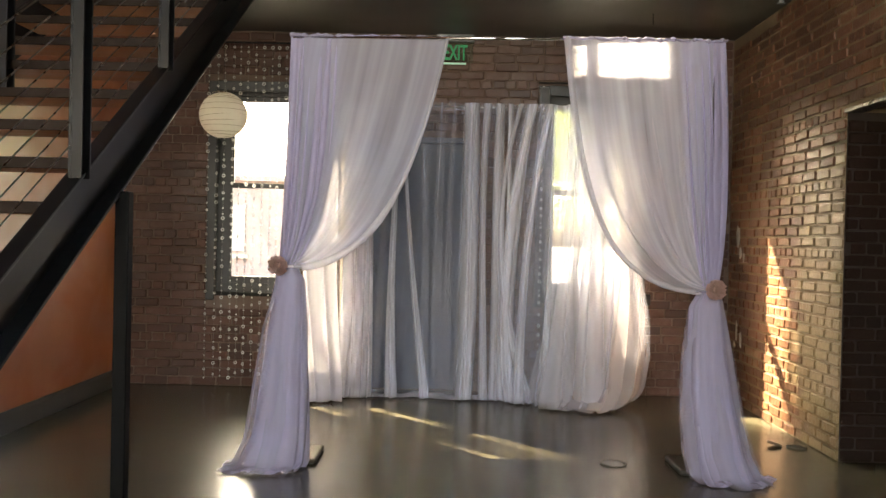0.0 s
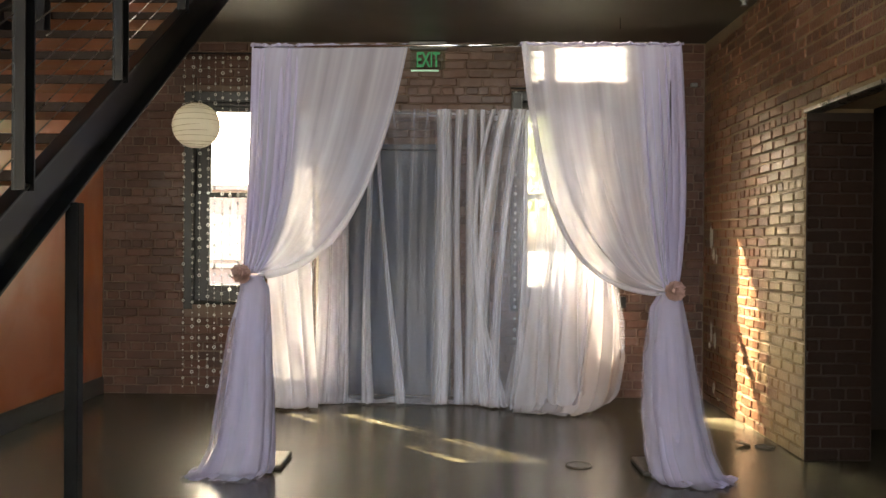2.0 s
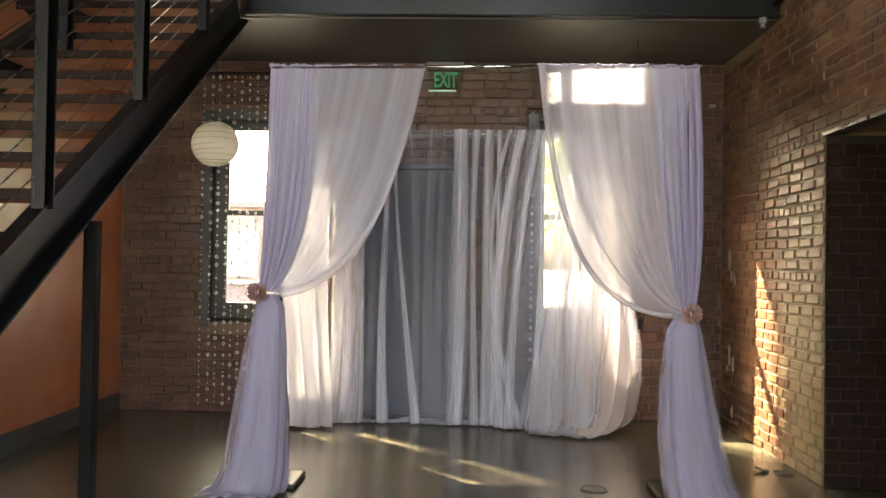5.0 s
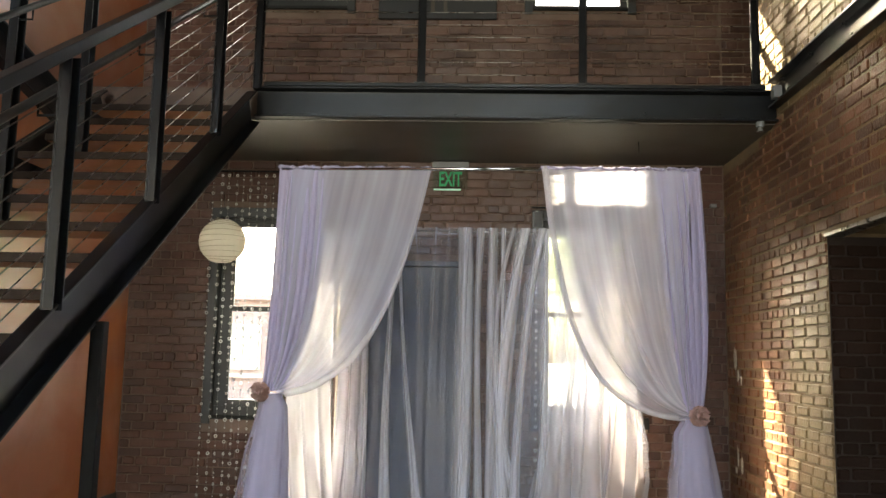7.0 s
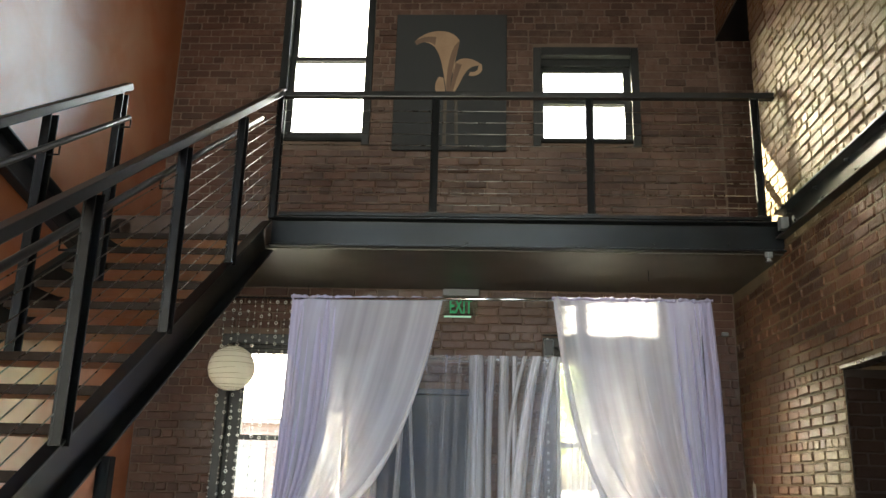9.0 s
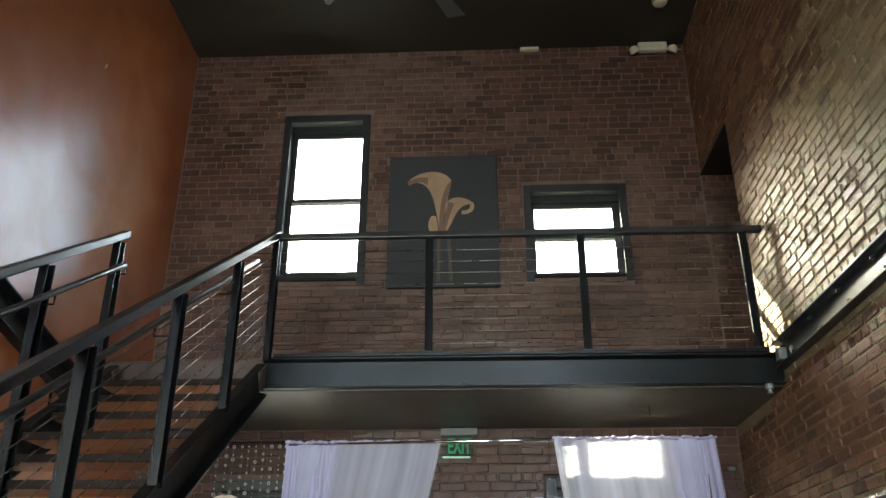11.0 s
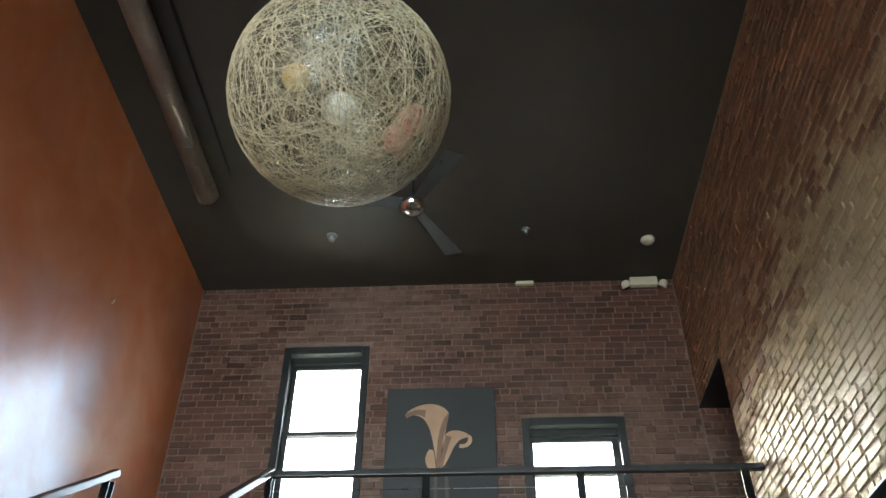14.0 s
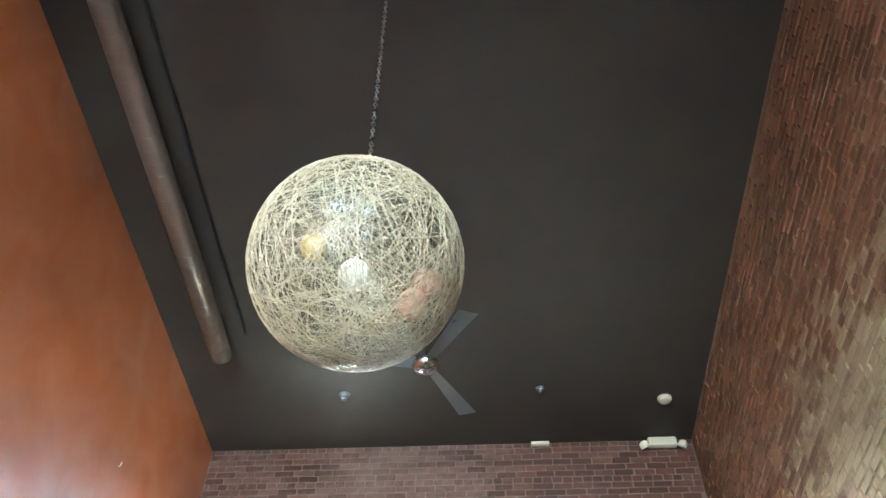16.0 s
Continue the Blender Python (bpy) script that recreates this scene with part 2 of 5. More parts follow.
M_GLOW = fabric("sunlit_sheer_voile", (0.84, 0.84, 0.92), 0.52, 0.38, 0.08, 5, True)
# White cloth; light off the brick behind is put into its warm tone.
M_CREAM = fabric("loose_voile_warm_light", (0.74, 0.69, 0.71), 0.60, 0.055, 0.10, 6, True)
# White drapes and tails, their fold shade put into darker lilac tones.
M_VOILE = fabric("gathered_voile_shade_tone", (0.41, 0.385, 0.55), 0.996, 0.16, 0.003, 12)
M_TAIL = fabric("loose_voile_shade_tone", (0.47, 0.445, 0.62), 0.84, 0.2, 0.12, 18)
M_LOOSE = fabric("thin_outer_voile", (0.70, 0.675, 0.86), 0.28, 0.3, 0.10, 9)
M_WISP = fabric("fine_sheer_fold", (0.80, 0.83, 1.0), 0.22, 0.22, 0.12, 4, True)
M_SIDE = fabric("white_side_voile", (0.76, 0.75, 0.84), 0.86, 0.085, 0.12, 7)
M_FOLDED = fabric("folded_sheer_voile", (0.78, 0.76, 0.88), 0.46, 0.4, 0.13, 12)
# Left swag: the same white cloth with its shade put into the tone.
M_SWAG = fabric("swept_voile_shade_tone", (0.56, 0.565, 0.70), 0.54, 0.26, 0.13, 14)
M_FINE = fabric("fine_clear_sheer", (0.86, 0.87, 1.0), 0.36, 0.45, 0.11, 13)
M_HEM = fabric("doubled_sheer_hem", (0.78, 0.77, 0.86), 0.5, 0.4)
M_PAPER = fabric("rice_paper", (0.98, 0.96, 0.87), 0.97, 0.6)
M_PETAL = material("dusty_pink_petal", (0.42, 0.25, 0.22), (0.68, 0.47, 0.43), 20, 0.75, 0, 0.2, 80)
M_HAZE = fabric("milky_resin_film", (0.80, 0.77, 0.62), 0.10, 0.5)
M_RESIN = glass("clear_resin_film", (0.97, 0.96, 0.90), 0.16)
M_GLASS = glass("window_glass", (0.97, 0.98, 0.97))
M_BEAD = material("mother_of_pearl_bead", (0.46, 0.45, 0.43), (0.70, 0.69, 0.66), 30, 0.2, 0.0, 0.05, 150, 0.08, spec=0.8)
M_WHITEPL = material("aged_white_plastic", (0.46, 0.41, 0.31), (0.60, 0.54, 0.42), 8, 0.45, 0, 0.02, 60)
M_GREYPL = material("grey_plastic", (0.16, 0.17, 0.18), (0.24, 0.25, 0.26), 8, 0.5, 0, 0.02, 60)
M_GREEN = glow("green_sign_letters", (0.01, 0.32, 0.12), 0.003)
M_SIGNBAR = glow("pale_green_light_strip", (0.45, 0.75, 0.62), 0.008)
M_ACRYLIC = glass("sign_acrylic", (0.9, 0.95, 0.92))
M_TWINE = material("resin_stiffened_twine", (0.27, 0.22, 0.135), (0.46, 0.38, 0.25), 30, 0.35, 0, 0.1, 150, 0.1, spec=0.6)
M_RIB = material("lantern_rib_wire", (0.36, 0.31, 0.22), (0.46, 0.40, 0.30), 20, 0.6)
M_PLASTERBIT = material("old_white_plaster", (0.30, 0.27, 0.23), (0.48, 0.44, 0.38), 9, 0.85, 0, 0.5, 60)
M_BULB = fabric("frosted_bulb_glass", (0.95, 0.95, 0.93), 0.98, 0.3)
M_DUCT = material("galvanised_duct_painted_brown", (0.16, 0.128, 0.105), (0.25, 0.20, 0.165), 1.2, 0.38, 0.6, 0.02, 40, 0.03)
M_FAN = material("dark_grey_fan_blade", (0.11, 0.12, 0.13), (0.17, 0.18, 0.19), 3, 0.35, 0, 0.03, 50)
M_CANVAS = material("dark_canvas", (0.018, 0.020, 0.024), (0.032, 0.034, 0.038), 2, 0.7, 0, 0.2, 300)
M_LILY = material("painted_lily_ochre", (0.24, 0.145, 0.092), (0.40, 0.27, 0.18), 5, 0.7, 0, 0.1, 120)
M_LILYDK = material("painted_lily_shade", (0.11, 0.064, 0.045), (0.20, 0.125, 0.085), 5, 0.7, 0, 0.1, 120)
M_STEM = material("painted_stem", (0.055, 0.048, 0.042), (0.09, 0.075, 0.06), 5, 0.7, 0, 0.1, 120)
M_PLATE = material("weighted_base_steel", (0.03, 0.027, 0.024), (0.065, 0.058, 0.05), 8, 0.5, 0.2, 0.1, 60)
M_YELLOW = fabric("yellow_reflection_silk", (0.88, 0.64, 0.22), 0.62, 0.4)
M_PINK = fabric("pink_reflection_silk", (0.86, 0.50, 0.42), 0.6, 0.4)
M_ASPHALT = material("street_asphalt", (0.04, 0.04, 0.04), (0.075, 0.073, 0.07), 2, 0.85, 0, 0.4, 80)
M_LEAF = fabric("sunlit_leaf", (0.20, 0.25, 0.11), 0.95, 0.5)
M_BARK = material("bark", (0.06, 0.045, 0.03), (0.14, 0.10, 0.07), 10, 0.9, 0, 0.6, 60)
M_FARBRICK = material("far_brick_facade", (0.30, 0.20, 0.165), (0.45, 0.33, 0.28), 3, 0.8, 0, 0.2, 40)
# Near-black tone paints in the darkness of the unlit rooms and doorway reveal.
M_PLASTER = material("plaster_shade_dark", (0.012, 0.0072, 0.0058), (0.024, 0.015, 0.012), 1.5, 0.8, 0, 0.1, 40)

# ---- mesh helpers ----


def mesh_from(name, bm):
    me = bpy.data.meshes.new(name)
    bm.normal_update()
    bm.to_mesh(me)
    bm.free()
    return me


def part(name, bm, mat, parent=None, label="", smooth=False):
    """Links a bmesh as one mesh object, in world places, under its thing."""
    ob = new(name, mesh_from(name, bm))
    ob.data.materials.append(mat)
    if smooth:
        for p in ob.data.polygons:
            p.use_smooth = True
    if parent:
        ob.parent = parent
        if parent.type == "EMPTY":
            ob.matrix_parent_inverse = parent.matrix_basis.inverted()
    return tagged(ob, label)


def thing(name, label, category, at=(0, 0, 0), group="", kind=""):
    ob = new(name)
    ob.empty_display_size = 0.1
    ob.matrix_basis = Matrix.Translation(at)
    return tagged(ob, label, category, group, kind)


def box(bm, x0, x1, y0, y1, z0, z1, bev=0.0):
    vs = [bm.verts.new((x, y, z)) for x in (x0, x1) for y in (y0, y1) for z in (z0, z1)]
    fs = [bm.faces.new([vs[i] for i in q]) for q in ((0, 1, 3, 2), (4, 6, 7, 5), (0, 4, 5, 1), (2, 3, 7, 6), (0, 2, 6, 4), (1, 5, 7, 3))]
    if bev:
        bmesh.ops.bevel(bm, geom=list({e for f in fs for e in f.edges}), offset=bev, segments=2, affect="EDGES", profile=0.5)
    return bm


def boxed(*a, bev=0.0):
    return box(bmesh.new(), *a, bev=bev)


def tube(bm, pts, r, n=8, closed=False):
    """A round tube along points; r may be a number or one radius a point."""
    pts = [Vector(p) for p in pts]
    k = len(pts)
    rs = [r] * k if isinstance(r, (int, float)) else r
    rings, prev = [], None
    for i, p in enumerate(pts):
        a, b = pts[i - 1 if (i or closed) else 0], pts[(i + 1) % k if closed else min(i + 1, k - 1)]
        d = (b - a).normalized()
        if prev is None:
            side = d.cross(Vector((0, 0, 1)) if abs(d.z) < 0.9 else Vector((1, 0, 0))).normalized()
        else:
            side = (prev - d * prev.dot(d)).normalized()
        prev = side
        up = d.cross(side)
        rings.append([bm.verts.new(p + rs[i] * (math.cos(2 * math.pi * j / n) * side + math.sin(2 * math.pi * j / n) * up)) for j in range(n)])
    for i in range(k if closed else k - 1):
        a, b = rings[i], rings[(i + 1) % k]
        for j in range(n):
            bm.faces.new((a[j], a[(j + 1) % n], b[(j + 1) % n], b[j]))
    if not closed:
        bm.faces.new(rings[0][::-1])
        bm.faces.new(rings[-1])
    return bm


def beam(bm, a, b, w, h, bev=0.004):
    """A rectangular bar from a to b; w across, h upright."""
    a, b = Vector(a), Vector(b)
    d = (b - a).normalized()
    side = d.cross(Vector((0, 0, 1)) if abs(d.z) < 0.95 else Vector((0, 1, 0))).normalized()
    up = side.cross(d)
    vs = [bm.verts.new(p + side * sx * w / 2 + up * sz * h / 2) for p in (a, b) for sx in (-1, 1) for sz in (-1, 1)]
    fs = [bm.faces.new([vs[i] for i in q]) for q in ((0, 1, 3, 2), (4, 6, 7, 5), (0, 4, 5, 1), (2, 3, 7, 6), (0, 2, 6, 4), (1, 5, 7, 3))]
    bmesh.ops.recalc_face_normals(bm, faces=fs)
    if bev:
        bmesh.ops.bevel(bm, geom=list({e for f in fs for e in f.edges}), offset=bev, segments=2, affect="EDGES", profile=0.5)
    return bm


def lathe(bm, profile, at=(0, 0, 0), n=24, axis="z"):
    rings = []
    for r, h in profile:
        ring = []
        for j in range(n):
            c, s = r * math.cos(2 * math.pi * j / n), r * math.sin(2 * math.pi * j / n)
            v = {"z": (c, s, h), "y": (c, h, s), "x": (h, c, s)}[axis]
            ring.append(bm.verts.new(Vector(at) + Vector(v)))
        rings.append(ring)
    for a, b in zip(rings, rings[1:]):
        for j in range(n):
            bm.faces.new((a[j], a[(j + 1) % n], b[(j + 1) % n], b[j]))
    bm.faces.new(rings[0][::-1])
    bm.faces.new(rings[-1])
    bmesh.ops.recalc_face_normals(bm, faces=bm.faces)
    return bm


def sheet(bm, f, nu, nv):
    """A grid surface; f(u, v) with u and v from 0 to 1, kept as its texture coordinates."""
    uv = bm.loops.layers.uv.verify()
    g = [[bm.verts.new(f(i / nu, j / nv)) for i in range(nu + 1)] for j in range(nv + 1)]
    for j in range(nv):
        for i in range(nu):
            face = bm.faces.new((g[j][i], g[j][i + 1], g[j + 1][i + 1], g[j + 1][i]))
            for loop, (p, q) in zip(face.loops, ((i, j), (i + 1, j), (i + 1, j + 1), (i, j + 1))):
                loop[uv].uv = (p / nu, q / nv)
    return bm


def bez(p, t):
    a, b, c, d = p
    s = 1 - t
    return s * s * s * a + 3 * s * s * t * b + 3 * s * t * t * c + t * t * t * d


def pierced(lo, hi, holes, place, depth):
    """A slab with rectangular holes. place(u, v, w) gives the point; holes are (u0, u1, v0, v1)."""
    us = sorted({lo[0], hi[0], *[h[i] for h in holes for i in (0, 1)]})
    vs = sorted({lo[1], hi[1], *[h[i] for h in holes for i in (2, 3)]})
    bm, cache = bmesh.new(), {}

    def vert(i, j, k):
        if (i, j, k) not in cache:
            cache[i, j, k] = bm.verts.new(place(us[i], vs[j], k * depth))
        return cache[i, j, k]

    def solid(i, j):
        if not (0 <= i < len(us) - 1 and 0 <= j < len(vs) - 1):
            return False
        cu, cv = (us[i] + us[i + 1]) / 2, (vs[j] + vs[j + 1]) / 2
        return not any(h[0] < cu < h[1] and h[2] < cv < h[3] for h in holes)

    for i in range(len(us) - 1):
        for j in range(len(vs) - 1):
            if not solid(i, j):
                continue
            for k in (0, 1):
                bm.faces.new([vert(*q, k) for q in ((i, j), (i + 1, j), (i + 1, j + 1), (i, j + 1))])
            for di, dj, a, b in ((-1, 0, (i, j), (i, j + 1)), (1, 0, (i + 1, j), (i + 1, j + 1)), (0, -1, (i, j), (i + 1, j)), (0, 1, (i, j + 1), (i + 1, j + 1))):
                if not solid(i + di, j + dj):
                    bm.faces.new((vert(*a, 0), vert(*b, 0), vert(*b, 1), vert(*a, 1)))
    bmesh.ops.recalc_face_normals(bm, faces=bm.faces)
    return bm


# ---- the large structure ----
W, R, LX, B, C = 7.425, 2.735, -2.62, 6.0, 7.33   # far wall, right wall, left wall, balcony edge, ceiling
DECK, SOFFIT, FRONT = 3.395, 3.145, -3.6

ground = new("ground", mesh_from("ground", boxed(-300, 300, -300, 300, -0.6, -0.25)))
ground.data.materials.append(M_ASPHALT)
tagged(ground, "grey asphalt street outside the building", "street", kind="structure")
floor = new("floor", mesh_from("floor", boxed(LX - 0.3, 6.0, FRONT - 0.3, W + 0.02, -0.25, 0.0)))
floor.data.materials.append(M_CONCRETE)
tagged(floor, "dark polished concrete floor with a soft sheen", "floor", kind="structure")
ceiling = new("ceiling", mesh_from("ceiling", boxed(LX - 0.3, R + 0.6, FRONT - 0.3, W + 0.5, C, C + 0.2)))
ceiling.data.materials.append(M_CEIL)
tagged(ceiling, "high dark painted ceiling", "ceiling", kind="structure")

# openings of the far wall: left, right, bottom, top
WL = (-1.84, -0.92, 0.80, 2.64)
WR = (1.065, 1.945, 0.80, 2.655)
W2 = (-1.52, -0.69, 4.60, 6.45)
WR2 = (0.985, 1.92, 4.60, 5.55)
DOOR = (-0.47, 0.50, 0.0, 2.24)
far_holes = [WL, WR, W2, WR2, DOOR]
wall_north = new("wall_north", mesh_from("wall_north", pierced((LX - 0.3, -0.2), (4.6, C), far_holes, lambda u, v, w: (u, W + w, v), 0.24)))
wall_north.data.materials.append(M_MORTAR)
tagged(wall_north, "old red brick wall with windows and an exit door", "brick wall", kind="structure")

OPEN = (3.0, 5.27, -0.2, 2.215)       # wide doorway in the right wall (along y)
NICHE = (6.47, W - 0.003, DECK, 5.72)   # upper doorway beside the far corner
right_holes = [OPEN, NICHE]
wall_east = new("wall_east", mesh_from("wall_east", pierced((FRONT, -0.2), (W - 0.003, C), right_holes, lambda u, v, w: (R + w, u, v), 0.42)))
wall_east.data.materials.append(M_MORTAR_EAST)
tagged(wall_east, "old brick side wall with fields of paler brick", "brick wall", kind="structure")
wall_west = new("wall_west", mesh_from("wall_west", boxed(LX - 0.3, LX, FRONT, W - 0.003, -0.2, C - 0.003)))
wall_west.data.materials.append(M_ORANGE)
tagged(wall_west, "burnt orange painted wall with a satin sheen", "wall", kind="structure")
front_holes = [(-2.2, -0.4, 0.5, 3.9), (0.5, 2.3, 0.5, 3.9), (-2.2, -0.4, 4.7, 6.5), (0.5, 2.3, 4.7, 6.5)]
wall_south = new("wall_south", mesh_from("wall_south", pierced((LX - 0.3, -0.2), (R + 0.42, C), front_holes, lambda u, v, w: (u, FRONT - w, v), 0.3)))
wall_south.data.materials.append(M_PLASTER)
tagged(wall_south, "unseen street wall with assumed windows on two storeys", "wall", kind="structure")
# rooms beyond the side wall, below and above, their darkness put into the colour
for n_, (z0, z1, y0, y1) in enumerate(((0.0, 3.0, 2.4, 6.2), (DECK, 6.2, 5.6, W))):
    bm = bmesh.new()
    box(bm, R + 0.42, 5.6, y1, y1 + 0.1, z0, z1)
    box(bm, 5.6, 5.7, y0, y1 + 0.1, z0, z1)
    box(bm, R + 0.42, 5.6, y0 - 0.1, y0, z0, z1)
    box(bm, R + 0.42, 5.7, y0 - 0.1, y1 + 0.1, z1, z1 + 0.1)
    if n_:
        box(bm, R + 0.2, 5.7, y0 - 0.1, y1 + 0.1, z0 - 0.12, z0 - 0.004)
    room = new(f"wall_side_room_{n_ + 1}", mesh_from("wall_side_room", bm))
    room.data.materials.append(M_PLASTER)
    tagged(room, "walls of the room beyond, the room's darkness painted in", "wall", kind="structure")
lintel = new("trim_lintel", mesh_from("trim_lintel", boxed(R - 0.012, R + 0.1, OPEN[0] - 0.1, OPEN[1] + 0.02, 2.19, 2.213, bev=0.003)))
lintel.data.materials.append(M_CABLE)
tagged(lintel, "bare steel angle lintel over the doorway", "lintel", kind="structure")
niche_soffit = new("trim_doorway_head", mesh_from("trim_doorway_head", boxed(R - 0.01, R + 0.42, NICHE[0], NICHE[1], 5.69, 5.716)))
niche_soffit.data.materials.append(M_STEEL)
tagged(niche_soffit, "dark steel head of the upper doorway", "lintel", kind="structure")
bm = bmesh.new()
sheet(bm, lambda u, v: (LX + 0.018 * (1 if v < 0.9 else 0.3), FRONT + u * (W - FRONT - 0.01), 0.001 + 0.15 * v), 1, 10)
box(bm, LX, LX + 0.016, FRONT, W - 0.01, 0.001, 0.15, bev=0.004)
baseboard = new("baseboard", mesh_from("baseboard", bm))
baseboard.data.materials.append(M_GREYBASE)
tagged(baseboard, "dark grey painted baseboard along the orange wall", "baseboard", kind="structure")


# ---- windows ----
def window(name, hole, glass_box, rail_z, label):
    """A sash window set deep in the wall: lining, casing, two sashes and two panes."""
    x0, x1, z0, z1 = hole
    g0, g1, h0, h1 = glass_box
    root = tagged(new(name), label, "window", kind="structure")
    y = W + 0.09
    bm = bmesh.new()
    t = 0.02
    for a in ((x0, x0 + t, z0, z1), (x1 - t, x1, z0, z1), (x0 + t, x1 - t, z1 - t, z1)):
        box(bm, a[0], a[1], W - 0.012, y + 0.045, a[2], a[3])
    # sun bounce is put into the upper reveals' grey; lower ones stay black
    part("lining", bm, M_LINING if z0 > 2 else M_BLACK, root, "painted reveal boards")
    bm = bmesh.new()
    box(bm, x0 - 0.045, x0 + 0.03, W - 0.032, W - 0.014, z0 - 0.04, z1 + 0.055, bev=0.004)
    box(bm, x1 - 0.03, x1 + 0.045, W - 0.032, W - 0.014, z0 - 0.04, z1 + 0.055, bev=0.004)
    box(bm, x0 + 0.031, x1 - 0.031, W - 0.034, W - 0.016, z1 - 0.03, z1 + 0.058, bev=0.004)
    part("window_frame", bm, M_BLACK, root, "black painted wooden casing")
    part("window_sill", boxed(x0 + t, x1 - t, W - 0.03, y + 0.1, z0 + 0.001, z0 + 0.03, bev=0.006), M_SILL, root)
    for nm, (a, b, dy) in (("upper_sash", (rail_z - 0.022, h1 + 0.045, 0.03)), ("lower_sash", (h0 - 0.06, rail_z + 0.022, -0.015))):
        bm = bmesh.new()
        yy = y + dy
        box(bm, x0 + t, g0, yy, yy + 0.04, a, b, bev=0.004)
        box(bm, g1, x1 - t, yy, yy + 0.04, a, b, bev=0.004)
        top_h = 0.045
        box(bm, g0 - 0.002, g1 + 0.002, yy + 0.001, yy + 0.039, b - top_h, b, bev=0.004)
        box(bm, g0 - 0.002, g1 + 0.002, yy + 0.001, yy + 0.039, a, a + (0.06 if nm == "lower_sash" else 0.044), bev=0.004)
        sash = part(nm, bm, M_BLACK, root)
        pane = part("pane", boxed(g0 - 0.01, g1 + 0.01, yy + 0.018, yy + 0.022, a + 0.03, b - 0.03), M_GLASS, sash, "clear glass pane")
        pane.visible_shadow = False
    # fillers between sash and lining
    part("stool", boxed(x0 + t, x1 - t, y - 0.02, y + 0.09, z0 + 0.03, h0 - 0.058), M_BLACK, root)
    part("head_board", boxed(x0 + t, x1 - t, y - 0.02, y + 0.09, h1 + 0.044, z1 - t), M_BLACK, root)
    return root


window("window_1", WL, (-1.69, -0.99, 0.97, 2.54), 1.784, "black wooden sash window behind strings of beads")
window("window_2", WR, (1.185, 1.83, 0.975, 2.525), 1.784, "black wooden sash window behind white sheers")
window("window_3", W2, (-1.44, -0.73, 4.735, 6.315), 5.535, "tall black sash window above the balcony")
window("window_4", WR2, (1.048, 1.832, 4.687, 5.414), 5.072, "short black sash window above the balcony")

# exit door
door = tagged(new("door_1"), "slate grey steel exit door behind the sheers", "door", kind="structure")
bm = bmesh.new()
x0, x1, z0, z1 = DOOR
box(bm, x0, x0 + 0.05, W - 0.01, W + 0.12, 0.002, z1, bev=0.004)
box(bm, x1 - 0.05, x1, W - 0.01, W + 0.12, 0.002, z1, bev=0.004)
box(bm, x0 + 0.051, x1 - 0.051, W - 0.01, W + 0.12, z1 - 0.05, z1, bev=0.004)
part("door_frame", bm, M_DOOR, door)
part("door_leaf", boxed(x0 + 0.04, x1 - 0.04, W + 0.05, W + 0.095, 0.0, z1 - 0.04, bev=0.003), M_DOOR, door)

# assumed glazing of the unseen street wall behind the camera
for n_, h in enumerate(front_holes):
    win = tagged(new(f"window_{5 + n_}"), "assumed window in the unseen street wall", "window", kind="structure")
    bm = bmesh.new()
    for a in ((h[0], h[0] + 0.06, h[2], h[3]), (h[1] - 0.06, h[1], h[2], h[3]), (h[0] + 0.061, h[1] - 0.061, h[2], h[2] + 0.08), (h[0] + 0.061, h[1] - 0.061, h[3] - 0.06, h[3])):
        box(bm, a[0], a[1], FRONT - 0.2, FRONT - 0.1, a[2], a[3], bev=0.004)
    part("window_frame", bm, M_BLACK, win)
    pane = part("pane", boxed(h[0] + 0.05, h[1] - 0.05, FRONT - 0.155, FRONT - 0.149, h[2] + 0.05, h[3] - 0.05), M_GLASS, win)
    pane.visible_shadow = False

# ---- balcony ----
deck = new("balcony_deck", mesh_from("balcony_deck", boxed(LX, R, B + 0.07, W - 0.002, SOFFIT + 0.02, DECK - 0.03)))
deck.data.materials.append(M_TREAD)
tagged(deck, "dark balcony floor slab", "balcony floor", kind="structure")
top = new("trim_deck_top", mesh_from("trim_deck_top", boxed(LX, R, B + 0.075, W - 0.002, DECK - 0.03, DECK)))
top.data.materials.append(M_TREAD)
tagged(top, "dark stained balcony floorboards", "balcony floor", kind="structure")
soffit = new("ceiling_soffit", mesh_from("ceiling_soffit", boxed(LX, R, B + 0.075, W - 0.002, SOFFIT, SOFFIT + 0.02)))
soffit.data.materials.append(M_SOFFIT)
tagged(soffit, "dark grey plastered underside of the balcony", "ceiling", kind="structure")


